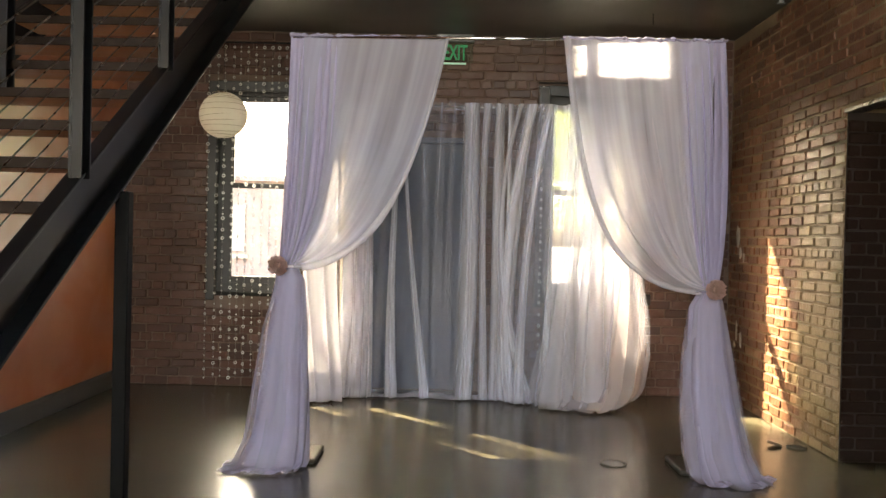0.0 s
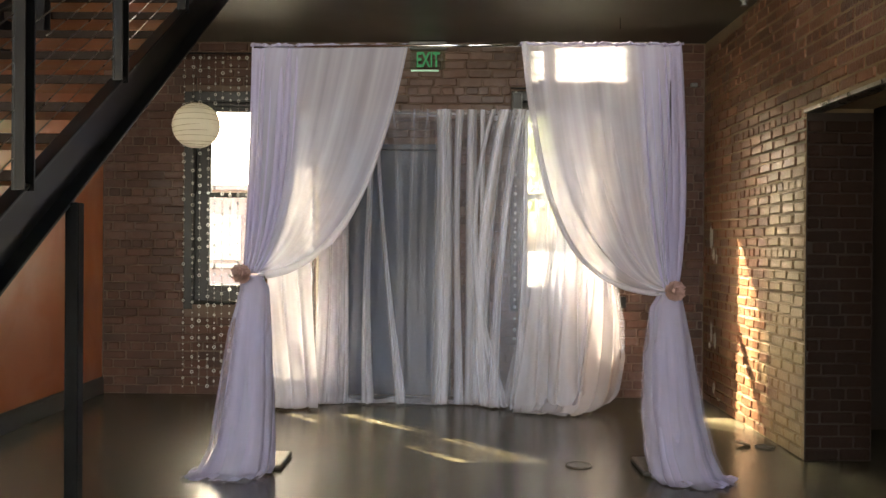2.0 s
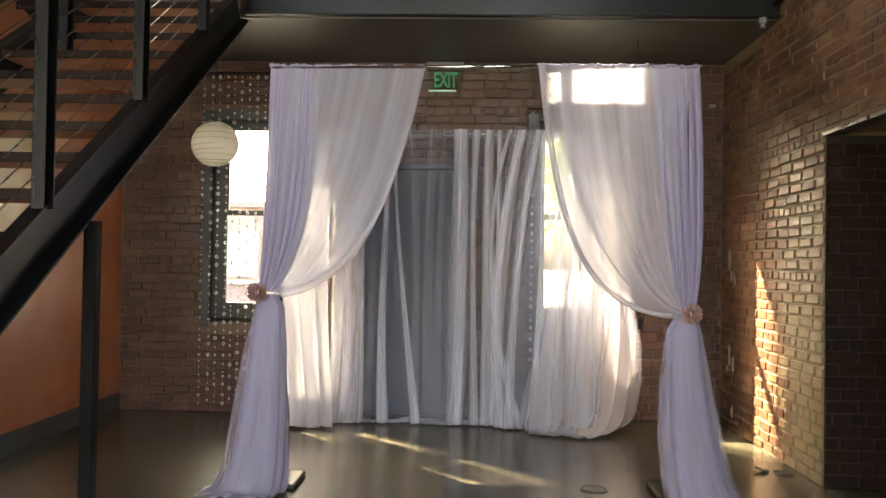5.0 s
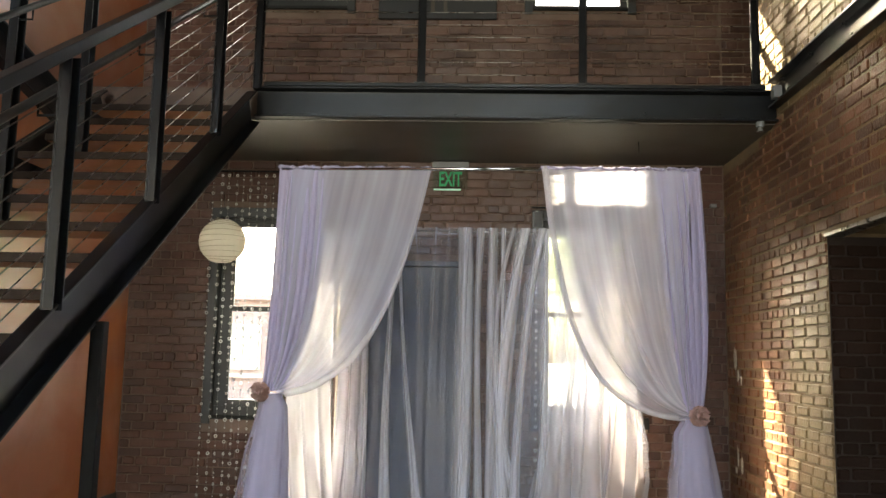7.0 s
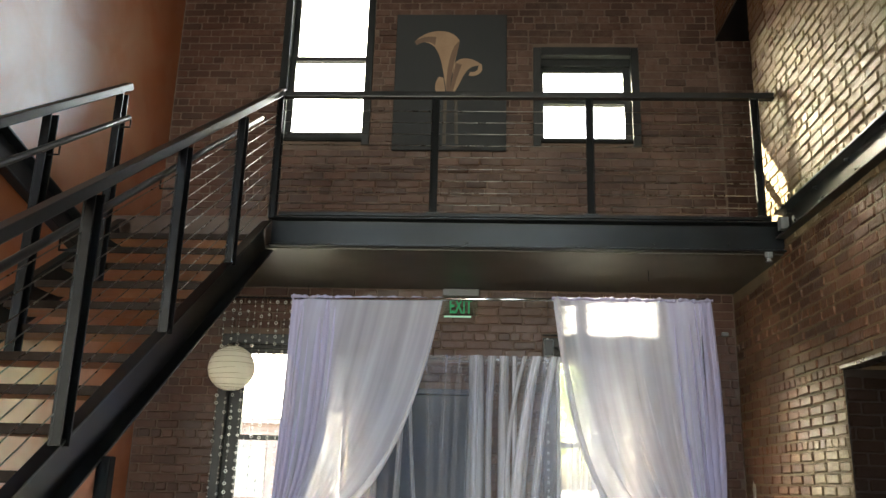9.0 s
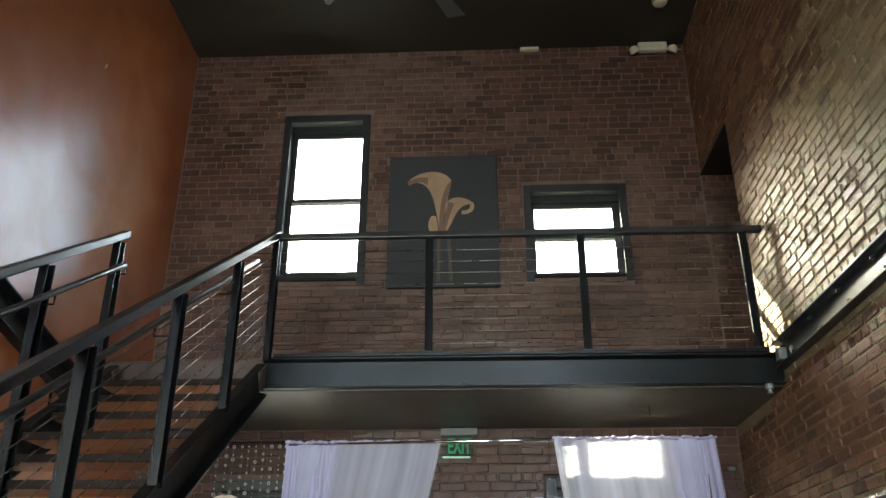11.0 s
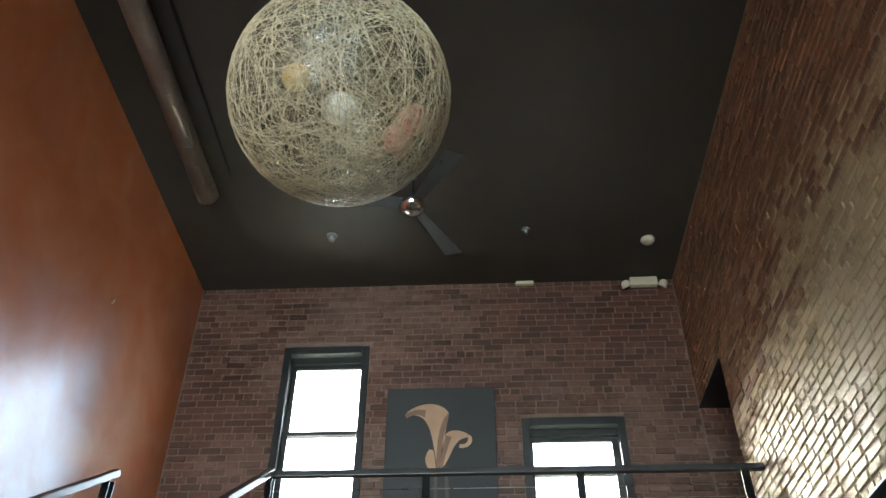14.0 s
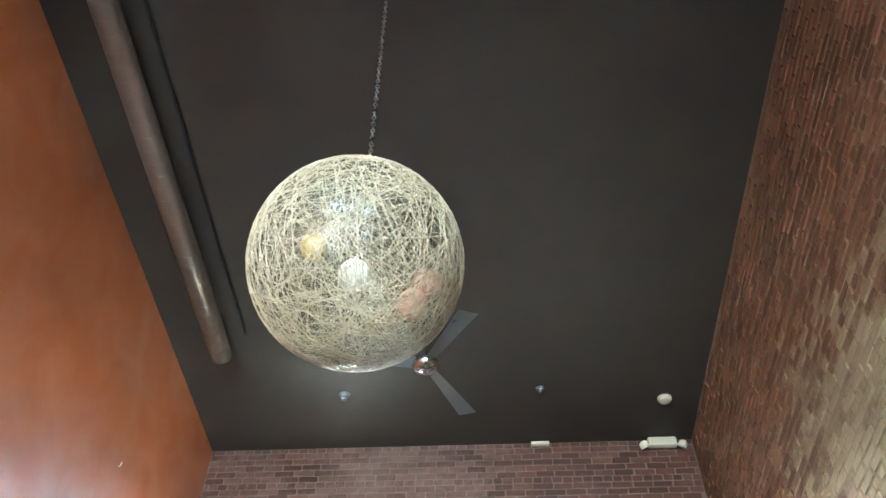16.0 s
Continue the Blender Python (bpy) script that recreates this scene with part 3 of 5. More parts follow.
def channel(bm, a, b, depth, flange, web, inward):
    """A steel channel from a to b: upright web and two flanges towards inward (+1 or -1 across)."""
    a, b = Vector(a), Vector(b)
    d = (b - a).normalized()
    side = d.cross(Vector((0, 0, 1))).normalized() * inward
    up = side.cross(d).normalized()
    if up.z < 0:
        up = -up
    prof = [(0, -depth / 2), (flange, -depth / 2), (flange, -depth / 2 + web * 1.4), (web, -depth / 2 + web * 2.4), (web, depth / 2 - web * 2.4), (flange, depth / 2 - web * 1.4), (flange, depth / 2), (0, depth / 2)]
    ra, rb = ([bm.verts.new(p + side * u + up * v) for u, v in prof] for p in (a, b))
    fs = [bm.faces.new((ra[i], ra[(i + 1) % 8], rb[(i + 1) % 8], rb[i])) for i in range(8)]
    fs += [bm.faces.new(ra[::-1]), bm.faces.new(rb)]
    bmesh.ops.recalc_face_normals(bm, faces=fs)
    long = [bm.edges.get((ra[i], rb[i])) for i in (0, 1, 2, 5, 6, 7)]
    bmesh.ops.bevel(bm, geom=long, offset=0.0035, segments=2, affect="EDGES", profile=0.5)
    return bm


edge = thing("balcony_beam", "black painted steel channel along the balcony edge", "steel beam", (0, B, SOFFIT))
bm = channel(bmesh.new(), (-1.16, B + 0.075, 3.27), (R - 0.002, B + 0.075, 3.27), 0.235, 0.075, 0.010, 1)
part("web", bm, M_STEEL, edge)
part("toe_rail", boxed(-1.10, R - 0.1, B - 0.004, B + 0.066, DECK - 0.004, DECK + 0.024, bev=0.004), M_STEEL, edge)
bm = bmesh.new()
for x, z in ((0.35, 3.18), (0.36, 3.18), (1.75, 3.2), (2.3, 3.2)):
    lathe(bm, [(0.009, 0), (0.009, -0.008), (0.005, -0.011)], (x, B + 0.001, z), 8, "y")
part("bolt", bm, M_STEEL, edge)
RAIL = 4.44
guard = thing("balcony_railing", "black steel balcony guard with thin horizontal cables", "railing", (0, B, DECK))


def guard_post(x, y, z0, z1, parent):
    bm = boxed(x - 0.03, x + 0.03, y - 0.006, y + 0.006, z0, z1, bev=0.002)
    box(bm, x - 0.03, x - 0.022, y - 0.024, y - 0.007, z0, z1)
    box(bm, x + 0.022, x + 0.03, y - 0.024, y - 0.007, z0, z1)
    p = part("post", bm, M_POST, parent)
    return p


for x in (0.088, 1.298, 2.572):
    p = guard_post(x, B + 0.03, DECK + 0.005, RAIL - 0.045, guard)
    part("base_plate", boxed(x - 0.05, x + 0.05, B - 0.012, B + 0.06, DECK + 0.02, DECK + 0.032, bev=0.002), M_RAIL, p)
part("top_rail", boxed(-1.18, R - 0.005, B, B + 0.06, RAIL - 0.05, RAIL, bev=0.006), M_RAIL, guard)
for i in range(9):
    z = DECK + 0.10 + i * 0.098
    part("cable", tube(bmesh.new(), [(-1.13, B + 0.03, z), (R - 0.14, B + 0.03, z)], 0.0028, 6), M_CABLE, guard, smooth=True)

# ---- staircase ----
SX, SL, SLOPE = -1.14, -2.02, 0.645
SW = -2.34                                     # far end of the treads
RISE, N = DECK / 18, 18
RUN = RISE / SLOPE


def nose(y):
    """The height of the line through the tread noses."""
    return DECK + (y - B) * SLOPE


stairs = thing("staircase", "straight black steel stair with open dark treads", "stairs", (SX, B - N * RUN, 0))
for nm, x, inw in (("stringer", SX, -1), ("stringer", SW, 1)):
    y0, y1 = B - N * RUN + 0.1, B + 0.02
    off = -0.185
    xx = SX - 0.07 if inw < 0 else SW
    bm = channel(bmesh.new(), (xx, y0, nose(y0) + off), (xx, y1, nose(y1) + off), 0.25, 0.07, 0.010, 1)
    part(nm, bm, M_STEEL, stairs)
for i in range(1, N):
    y = B - (N - i) * RUN
    z = i * RISE - 0.068
    bm = boxed(SW + 0.075, SX - 0.073, y - 0.008, y + 0.275, z - 0.042, z, bev=0.004)
    t = part("tread", bm, M_WOOD, stairs)
    part("nosing", boxed(SW + 0.076, SX - 0.074, y - 0.022, y - 0.0085, z - 0.044, z + 0.001, bev=0.003), M_NOSING, t, "dark stained nosing strip")
    part("bracket", boxed(SX - 0.12, SX - 0.073, y + 0.02, y + 0.24, z - 0.055, z - 0.0485, bev=0.001), M_STEEL, t)
part("column", boxed(SX - 0.025, SX + 0.035, 3.57, 3.63, 0.0, nose(3.6) - 0.335, bev=0.006), M_POST, stairs)
part("base_plate", boxed(SX - 0.13, SX + 0.035, 3.52, 3.68, 0.0, 0.014, bev=0.002), M_STEEL, stairs)

rail_r = thing("stair_railing", "black steel stair guard with sloping cables and handrail", "railing", (SX, B, DECK), group="stair railings")


def stair_guard(root, x, posts, y_lo, y_hi, lift, inner, foot=0.045):
    for y in posts:
        z0, z1 = nose(y) - foot, nose(y) + lift - 0.03
        bm = boxed(x - 0.006, x + 0.006, y - 0.042, y + 0.042, z0, z1, bev=0.002)
        box(bm, x + 0.007, x + 0.045, y - 0.042, y - 0.034, z0, z1)
        box(bm, x + 0.007, x + 0.045, y + 0.034, y + 0.042, z0, z1)
        p = part("post", bm, M_STEEL, root)
    bm = beam(bmesh.new(), (x + 0.017, y_lo, nose(y_lo) + lift), (x + 0.017, y_hi, nose(y_hi) + lift), 0.06, 0.052, 0.006)
    part("top_rail", bm, M_RAIL, root)
    hx = x + inner * 0.10
    pts = [(hx, y, nose(y) + lift - 0.21) for y in np.linspace(y_lo, y_hi - 0.12, 12)]
    h = part("handrail", tube(bmesh.new(), pts, 0.019, 12), M_RAIL, root, "round steel handrail on small brackets", smooth=True)
    for y in posts:
        zz = nose(y) + lift - 0.21
        tube_pts = [(x, y, zz - 0.075), (hx, y, zz - 0.075), (hx, y, zz - 0.015)]
        part("bracket", tube(bmesh.new(), tube_pts, 0.006, 6), M_STEEL, h)


stair_guard(rail_r, SX - 0.03, (1.25, 2.23, 3.19, 4.13, 5.09, B + 0.015), 0.9, B + 0.03, 1.03, -1)
for i in range(9):
    o = 0.10 + i * 0.092
    y0, y1 = 1.25, B
    part("cable", tube(bmesh.new(), [(SX - 0.03, y0, nose(y0) + o), (SX - 0.03, y1, nose(y1) + o)], 0.0028, 6), M_CABLE, rail_r, smooth=True)
rail_l = thing("stair_railing", "black steel guard on the wall side of the stair", "railing", (SL, B, DECK), group="stair railings")
stair_guard(rail_l, SL + 0.02, (2.55, 3.38, 4.20, 5.02), 1.0, 5.11, 1.205, 1, 0.2)

# steel brace running down along the orange wall
brace = thing("wall_channel", "dark steel channel running down along the orange wall", "steel beam", (LX, 4.5, 3.3))
part("channel", channel(bmesh.new(), (LX + 0.004, 3.4, 3.72), (LX + 0.004, 5.95, 3.14), 0.25, 0.08, 0.012, 1), M_STEEL, brace)

# ledger channel with bolts on the side wall
ledger = thing("wall_ledger", "black steel ledger channel bolted to the brick wall", "steel beam", (R, 2.0, 3.35))
part("channel", channel(bmesh.new(), (R - 0.012, B - 0.003, 3.35), (R - 0.012, FRONT + 0.01, 3.35), 0.205, 0.075, 0.011, 1), M_STEEL, ledger)
for y in (5.7, 5.2, 4.7, 4.2, 3.7, 3.2, 2.7):
    for z in (3.30, 3.41):
        bm = lathe(bmesh.new(), [(0.016, -0.026), (0.016, -0.037), (0.009, -0.038), (0.009, -0.055)], (R, y + (0.12 if z > 3.35 else 0), z), 6, "x")
        part("bolt", bm, M_RAIL, ledger)
part("end_plate", boxed(R - 0.09, R - 0.03, 5.86, 5.93, 3.29, 3.38, bev=0.004), M_GREYPL, ledger)


# ---- the draped arch ----


def drape(parent, name, top, tie, ctrl, n_pleats, amp, mat, y_top, y_tie, spread, rng, layers=1, label="", drop=0.0):
    """A panel that hangs from the rod and is pulled to a tie. top: x range on the rod; ctrl(u) gives the four (x, z) of each strand."""
    ph = rng.uniform(0, 6.28)
    wob = [(rng.uniform(0.6, 1.4), rng.uniform(0, 6.28), rng.uniform(0.5, 1.0)) for _ in range(3)]

    def f(u, v):
        p = ctrl(u)
        x, z = bez([q[0] for q in p], v), bez([q[1] for q in p], v)
        y = y_top + (y_tie - y_top) * v
        fold = math.sin(2 * math.pi * n_pleats * u + ph + 0.6 * math.sin(2.3 * v + ph))
        fold += 0.35 * math.sin(2 * math.pi * n_pleats * 0.37 * u + wob[0][1] + v) + 0.15 * math.sin(2 * math.pi * n_pleats * 2.3 * u + wob[1][1])
        grow = 0.35 + 0.65 * min(1, v * 2.2) if v < 0.75 else 1 - 0.7 * (v - 0.75) / 0.25
        return (x + 0.25 * amp * grow * math.cos(2 * math.pi * n_pleats * u + ph), y + amp * grow * fold * (0.25 + 0.75 * min(1, 3 * v + 0.35)), z)

    bm = sheet(bmesh.new(), f, int(n_pleats * 9) + 8, 44)
    return part(name, bm, mat, parent, label, smooth=True)


def skirt(parent, name, tie, outline, n_pleats, mat, rng, yc, deep, label=""):
    """The loose tail below a tie: a pleated bell that spreads on the floor. outline(v): left x, right x and z."""
    ph = [rng.uniform(0, 6.28) for _ in range(5)]

    def f(u, v):
        xl, xr, z, dy = outline(v)
        a = 2 * math.pi * u
        sh = math.sin(n_pleats * a + ph[0] + v)
        r = 1 + (0.05 + 0.08 * v) * sh * abs(sh) ** 0.4 + 0.04 * v * math.sin((2 * n_pleats + 3) * a + ph[1] + 2 * v) + 0.04 * math.sin(3 * a + ph[2] + 2 * v)
        cx, hw = (xl + xr) / 2, (xr - xl) / 2
        zz = z + (0.012 * math.sin(7 * a + ph[3]) + 0.008 * math.sin(13 * a + ph[4]) if v > 0.93 else 0)
        return (cx + hw * math.cos(a) * r * 0.98, yc - dy + deep(v) * math.sin(a) * r, max(0.004 + 0.004 * math.sin(9 * a) ** 2, zz))

    return part(name, sheet(bmesh.new(), f, n_pleats * 14, 40), mat, parent, label, smooth=True)


def lerp(tab, v):
    ks = [t[0] for t in tab]
    return [float(np.interp(v, ks, [t[i] for t in tab])) for i in range(1, len(tab[0]))]


def rosette(parent, at, rng):
    core = part("rosette", lathe(bmesh.new(), [(0.01, 0.0), (0.03, -0.004), (0.03, -0.012), (0.01, -0.016)], (at[0], at[1] + 0.012, at[2]), 12, "y"), M_PETAL, parent, "dusty pink fabric rosette tie")
    for ring, (count, rad, tilt) in enumerate(((1, 0.0, 0.0), (5, 0.013, 0.5), (8, 0.025, 0.9), (10, 0.036, 1.25))):
        for k in range(count):
            a = 2 * math.pi * k / count + ring * 0.4 + rng.uniform(-0.2, 0.2)
            cx, cz = rad * math.cos(a), rad * math.sin(a)
            s = 0.0185 + rng.uniform(-0.003, 0.004)

            def f(u, v, a=a, cx=cx, cz=cz, s=s, tilt=tilt):
                p, q = (u - 0.5) * 2 * s, (v - 0.3) * 1.6 * s
                cup = 0.5 * (p * p) / s
                out = q * math.cos(tilt) + 0.006
                rad_ = q * math.sin(tilt)
                return (at[0] + cx + rad_ * math.cos(a) - p * math.sin(a), at[1] - out - cup, at[2] + cz + rad_ * math.sin(a) + p * math.cos(a))

            bm = sheet(bmesh.new(), f, 3, 3)
            bmesh.ops.solidify(bm, geom=bm.faces[:], thickness=0.002)
            part("petal", bm, M_PETAL, core, smooth=True)


rng = random.Random(11)
AY = 5.0
arch = thing("draped_arch", "square metal arch hung with gathered white sheer drapes", "wedding arch", (0.57, AY, 0))
ROD = 2.535
part("crossbar", tube(bmesh.new(), [(-0.69, AY, ROD - 0.012), (1.85, AY - 0.06, ROD + 0.008)], 0.010, 10), M_CHROME, arch, smooth=True)
for x, y in ((-0.625, AY + 0.02, ), (1.80, AY - 0.04)):
    u = part("upright", tube(bmesh.new(), [(x, y, 0.012), (x, y, ROD)], 0.019, 10), M_CHROME, arch, smooth=True)
for x, y in ((-0.62, AY + 0.1), (1.80, AY + 0.05)):
    bm = bmesh.new()
    box(bm, x - 0.17, x + 0.13, y - 0.2, y + 0.16, 0.0, 0.032, bev=0.015)
    part("base_plate", bm, M_PLATE, arch, "heavy grey base plate")

TL, TR = (-0.70, 1.165), (1.80, 1.085)


def left_swag(u):
    tx = -0.62 + 0.86 * u
    return [(tx, ROD), (tx - 0.10 - 0.02 * u, 1.98 - 0.06 * u), (TL[0] + 0.10 + 0.52 * u ** 1.6, 1.40 - 0.23 * u), (TL[0] + 0.02 + 0.03 * u, TL[1] + 0.05 - 0.07 * u)]


def left_column(u):
    tx = -0.705 + 0.30 * u
    return [(tx, ROD), (tx - 0.01, 2.05), (TL[0] - 0.035 + 0.33 * u, 1.48), (TL[0] - 0.045 + 0.10 * u, TL[1])]


def right_swag(u):
    tx = 1.78 - 0.87 * u
    return [(tx, ROD + 0.01), (tx + 0.04 + 0.04 * u, 1.98 - 0.16 * u), (TR[0] - 0.06 - 0.66 * u ** 1.5, 1.36 - 0.33 * u), (TR[0] - 0.02 - 0.02 * u, TR[1] + 0.05 - 0.07 * u)]


def right_inner(u):
    tx = 1.72 - 0.69 * u
    return [(tx, ROD + 0.01), (tx + 0.02, 2.05 - 0.1 * u), (TR[0] - 0.06 - 0.50 * u ** 1.4, 1.42 - 0.25 * u), (TR[0] - 0.02, TR[1] + 0.05 - 0.05 * u)]


def right_column(u):
    tx = 1.86 - 0.27 * u
    return [(tx, ROD + 0.012), (tx + 0.035, 2.1), (TR[0] + 0.13 - 0.28 * u, 1.5), (TR[0] + 0.045 - 0.09 * u, TR[1])]


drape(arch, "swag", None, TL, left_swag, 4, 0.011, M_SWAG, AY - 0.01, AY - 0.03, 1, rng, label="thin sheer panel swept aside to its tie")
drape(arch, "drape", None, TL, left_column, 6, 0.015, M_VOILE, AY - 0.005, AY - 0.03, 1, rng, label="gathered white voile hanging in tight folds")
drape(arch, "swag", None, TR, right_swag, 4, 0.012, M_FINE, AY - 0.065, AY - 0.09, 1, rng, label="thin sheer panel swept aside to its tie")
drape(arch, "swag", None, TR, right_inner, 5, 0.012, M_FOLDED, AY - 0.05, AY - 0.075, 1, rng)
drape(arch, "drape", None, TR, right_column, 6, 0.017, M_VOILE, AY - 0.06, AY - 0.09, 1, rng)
# rolled hems along the swept edges
def rolled(f, y0, y1, wide):
    """A hem that twists into a roll on its way down to the tie."""
    pts, rad = [], []
    for k in range(40):
        v = 0.97 * k / 39
        p = f(0.985)
        pts.append((bez([q[0] for q in p], v), y0 + (y1 - y0) * v, bez([q[1] for q in p], v) + 0.004 * math.sin(9 * v)))
        rad.append(0.003 + wide * min(1, max(0, v - 0.15) * 1.9) * (1 + 0.12 * math.sin(23 * v)))
    part("rolled_hem", tube(bmesh.new(), pts, rad, 10), M_HEM, arch, "hem twisted into a soft roll", smooth=True)


rolled(left_swag, AY - 0.02, AY - 0.05, 0.019)
rolled(right_swag, AY - 0.075, AY - 0.11, 0.012)
for f, y0, y1 in ((right_swag, AY - 0.068, AY - 0.1), (right_inner, AY - 0.052, AY - 0.08)):
    def hem(u, v, f=f, y0=y0, y1=y1):
        p = f(1.0 - 0.045 * u)
        x, z = bez([q[0] for q in p], v), bez([q[1] for q in p], v)
        return (x, y0 + (y1 - y0) * v - 0.012 * math.sin(math.pi * u), z - 0.02 * u * v)
    part("hem", sheet(bmesh.new(), hem, 6, 40), M_HEM, arch, smooth=True)
# ruffled rod pockets
for x0, x1, yy in ((-0.71, 0.24, AY), (0.905, 1.87, AY - 0.06)):
    ph = rng.uniform(0, 6)

    def ruff(u, v, x0=x0, x1=x1, yy=yy, ph=ph):
        x = x0 + (x1 - x0) * u
        a = 2 * math.pi * v
        dense = 1 if (u < 0.32) == (x0 < 0) else 0.5
        r = 0.016 + 0.004 * dense * math.sin(150 * u + ph) + 0.004 * dense * math.sin(87 * u)
        return (x + 0.002 * math.sin(60 * u), yy + r * math.cos(a), ROD + 0.004 * math.sin(40 * u) + (0.015 if v < 0.5 else 0.010) * math.sin(a) * r / 0.02)

    part("rod_pocket", sheet(bmesh.new(), ruff, 160, 8), M_VOILE, arch, "ruffled rod pocket of the drapes", smooth=True)


def tail_l(v):
    return lerp([(0, -0.76, -0.64, 1.15, 0.0), (0.08, -0.77, -0.585, 1.08, 0.0), (0.35, -0.835, -0.555, 0.80, 0.02), (0.62, -0.885, -0.535, 0.42, 0.04), (0.8, -0.91, -0.53, 0.16, 0.08), (0.9, -0.955, -0.53, 0.035, 0.14), (1.0, -1.03, -0.56, 0.006, 0.20)], v)


def tail_r(v):
    return lerp([(0, 1.735, 1.86, 1.07, 0.0), (0.08, 1.67, 1.88, 0.98, 0.0), (0.35, 1.63, 1.93, 0.70, 0.02), (0.62, 1.625, 1.98, 0.38, 0.04), (0.8, 1.645, 2.03, 0.14, 0.08), (0.9, 1.67, 2.07, 0.03, 0.12), (1.0, 1.69, 2.13, 0.006, 0.18)], v)


for tie, outline, yc in ((TL, tail_l, AY - 0.02), (TR, tail_r, AY - 0.08)):
    def core(v, outline=outline):
        xl, xr, z, dy = outline(v)
        tuck = (xr - xl) * (0.02 + 0.13 * min(1, 3 * v) * (1 - v ** 3))
        return xl + tuck, xr - 0.6 * tuck, z, dy
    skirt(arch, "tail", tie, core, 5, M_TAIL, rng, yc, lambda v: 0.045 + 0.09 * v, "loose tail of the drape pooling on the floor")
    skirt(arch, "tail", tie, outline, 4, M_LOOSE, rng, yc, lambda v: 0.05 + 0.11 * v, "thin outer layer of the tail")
rosette(arch, (TL[0] - 0.03, AY - 0.11, TL[1] + 0.0), rng)
rosette(arch, (TR[0] + 0.0, AY - 0.17, TR[1] + 0.0), rng)

# ---- the backdrop ----
BY = 7.13
back = thing("backdrop_curtain", "white sheer backdrop gathered on a rod before the wall", "curtain", (0.55, BY, 0))
BROD = 2.475
part("rod", tube(bmesh.new(), [(-0.66, BY, BROD), (1.74, BY - 0.02, BROD - 0.02)], 0.009, 8), M_CHROME, back, smooth=True)
for x in (-0.65, 1.70):
    part("upright", tube(bmesh.new(), [(x, BY + 0.03, 0.0), (x, BY + 0.03, BROD)], 0.013, 8), M_WHITEPL, back, smooth=True)


def folds(seed, n):
    """Uneven gathers: cumulative edges of n folds over 0 to 1, with a depth for each."""
    rr = random.Random(seed)
    w = [rr.uniform(0.5, 1.6) for _ in range(n)]
    edge = [0.0]
    for a in w:
        edge.append(edge[-1] + a / sum(w))
    return edge, [rr.uniform(0.45, 1.15) for _ in range(n + 1)]


def folded(prof, u):
    """Phase, depth and width of the fold at u."""
    edge, deep = prof
    k = max(0, min(len(edge) - 2, int(np.searchsorted(edge, u, side="right")) - 1))
    w = edge[k + 1] - edge[k]
    s = min(1.0, max(0.0, (u - edge[k]) / w))
    return 2 * math.pi * (k + s), deep[k] * (1 - s) + deep[k + 1] * s, w


def hung(x0, x1, b0, b1, n, amp, mat, seed, back_y=0.02, curl=0.16, foot=0.05, label=""):
    """A length of sheer from the rod to the floor in soft upright folds that double back here and there;
    b0, b1: where its foot spreads, and foot: how far its foot comes forward."""
    prof, low = folds(seed, n), folds(seed + 500, n)[0]
    rr = random.Random(seed + 1)
    bend = [rr.random() ** 1.5 * curl for _ in range(n)]
    sway = [rr.uniform(-0.02, 0.02) for _ in range(n + 2)]

    def f(u, v):
        ph, dp, w = folded(prof, u)
        k = min(n - 1, int(ph / (2 * math.pi)))
        part_u = ph / (2 * math.pi) - k
        s = v ** 1.3
        ub = low[k] + (low[k + 1] - low[k]) * part_u
        lean = (sway[k] * (1 - part_u) + sway[k + 1] * part_u) * math.sin(math.pi * v)
        x = (x0 + (x1 - x0) * u) * (1 - s) + (b0 + (b1 - b0) * ub) * s + lean
        grow = 0.4 + 0.6 * min(1, v * 1.6)
        x += (x1 - x0) * w * bend[k] * math.sin(2 * ph) * grow
        y = BY - back_y - (foot + 0.02 * math.sin(7 * u + seed)) * v ** 3 - amp * dp * grow * math.sin(ph)
        z = (BROD + 0.01) * (1 - v) + 0.006
        if v > 0.96:
            k2 = (v - 0.96) / 0.04
            y -= k2 * (0.07 + 0.04 * math.sin(9 * u + seed) + 0.02 * math.sin(31 * u))
            z = 0.014 + 0.02 * abs(math.sin(17 * u + seed)) * (1 - k2)
        return (x, y, z)

    return part("panel", sheet(bmesh.new(), f, n * 16, 48), mat, back, label, smooth=True)


# two full widths of sheer, one before the other
hung(-0.655, 1.74, -0.67, 1.32, 10, 0.040, M_SHEER_BACK, 40, -0.03, 0.12, 0.0, "thin sheer hanging in soft upright folds")
hung(-0.65, 1.66, -0.66, 1.20, 15, 0.028, M_SHEER_BACK, 47, 0.03, 0.14, 0.05, "thin sheer hanging in soft upright folds")


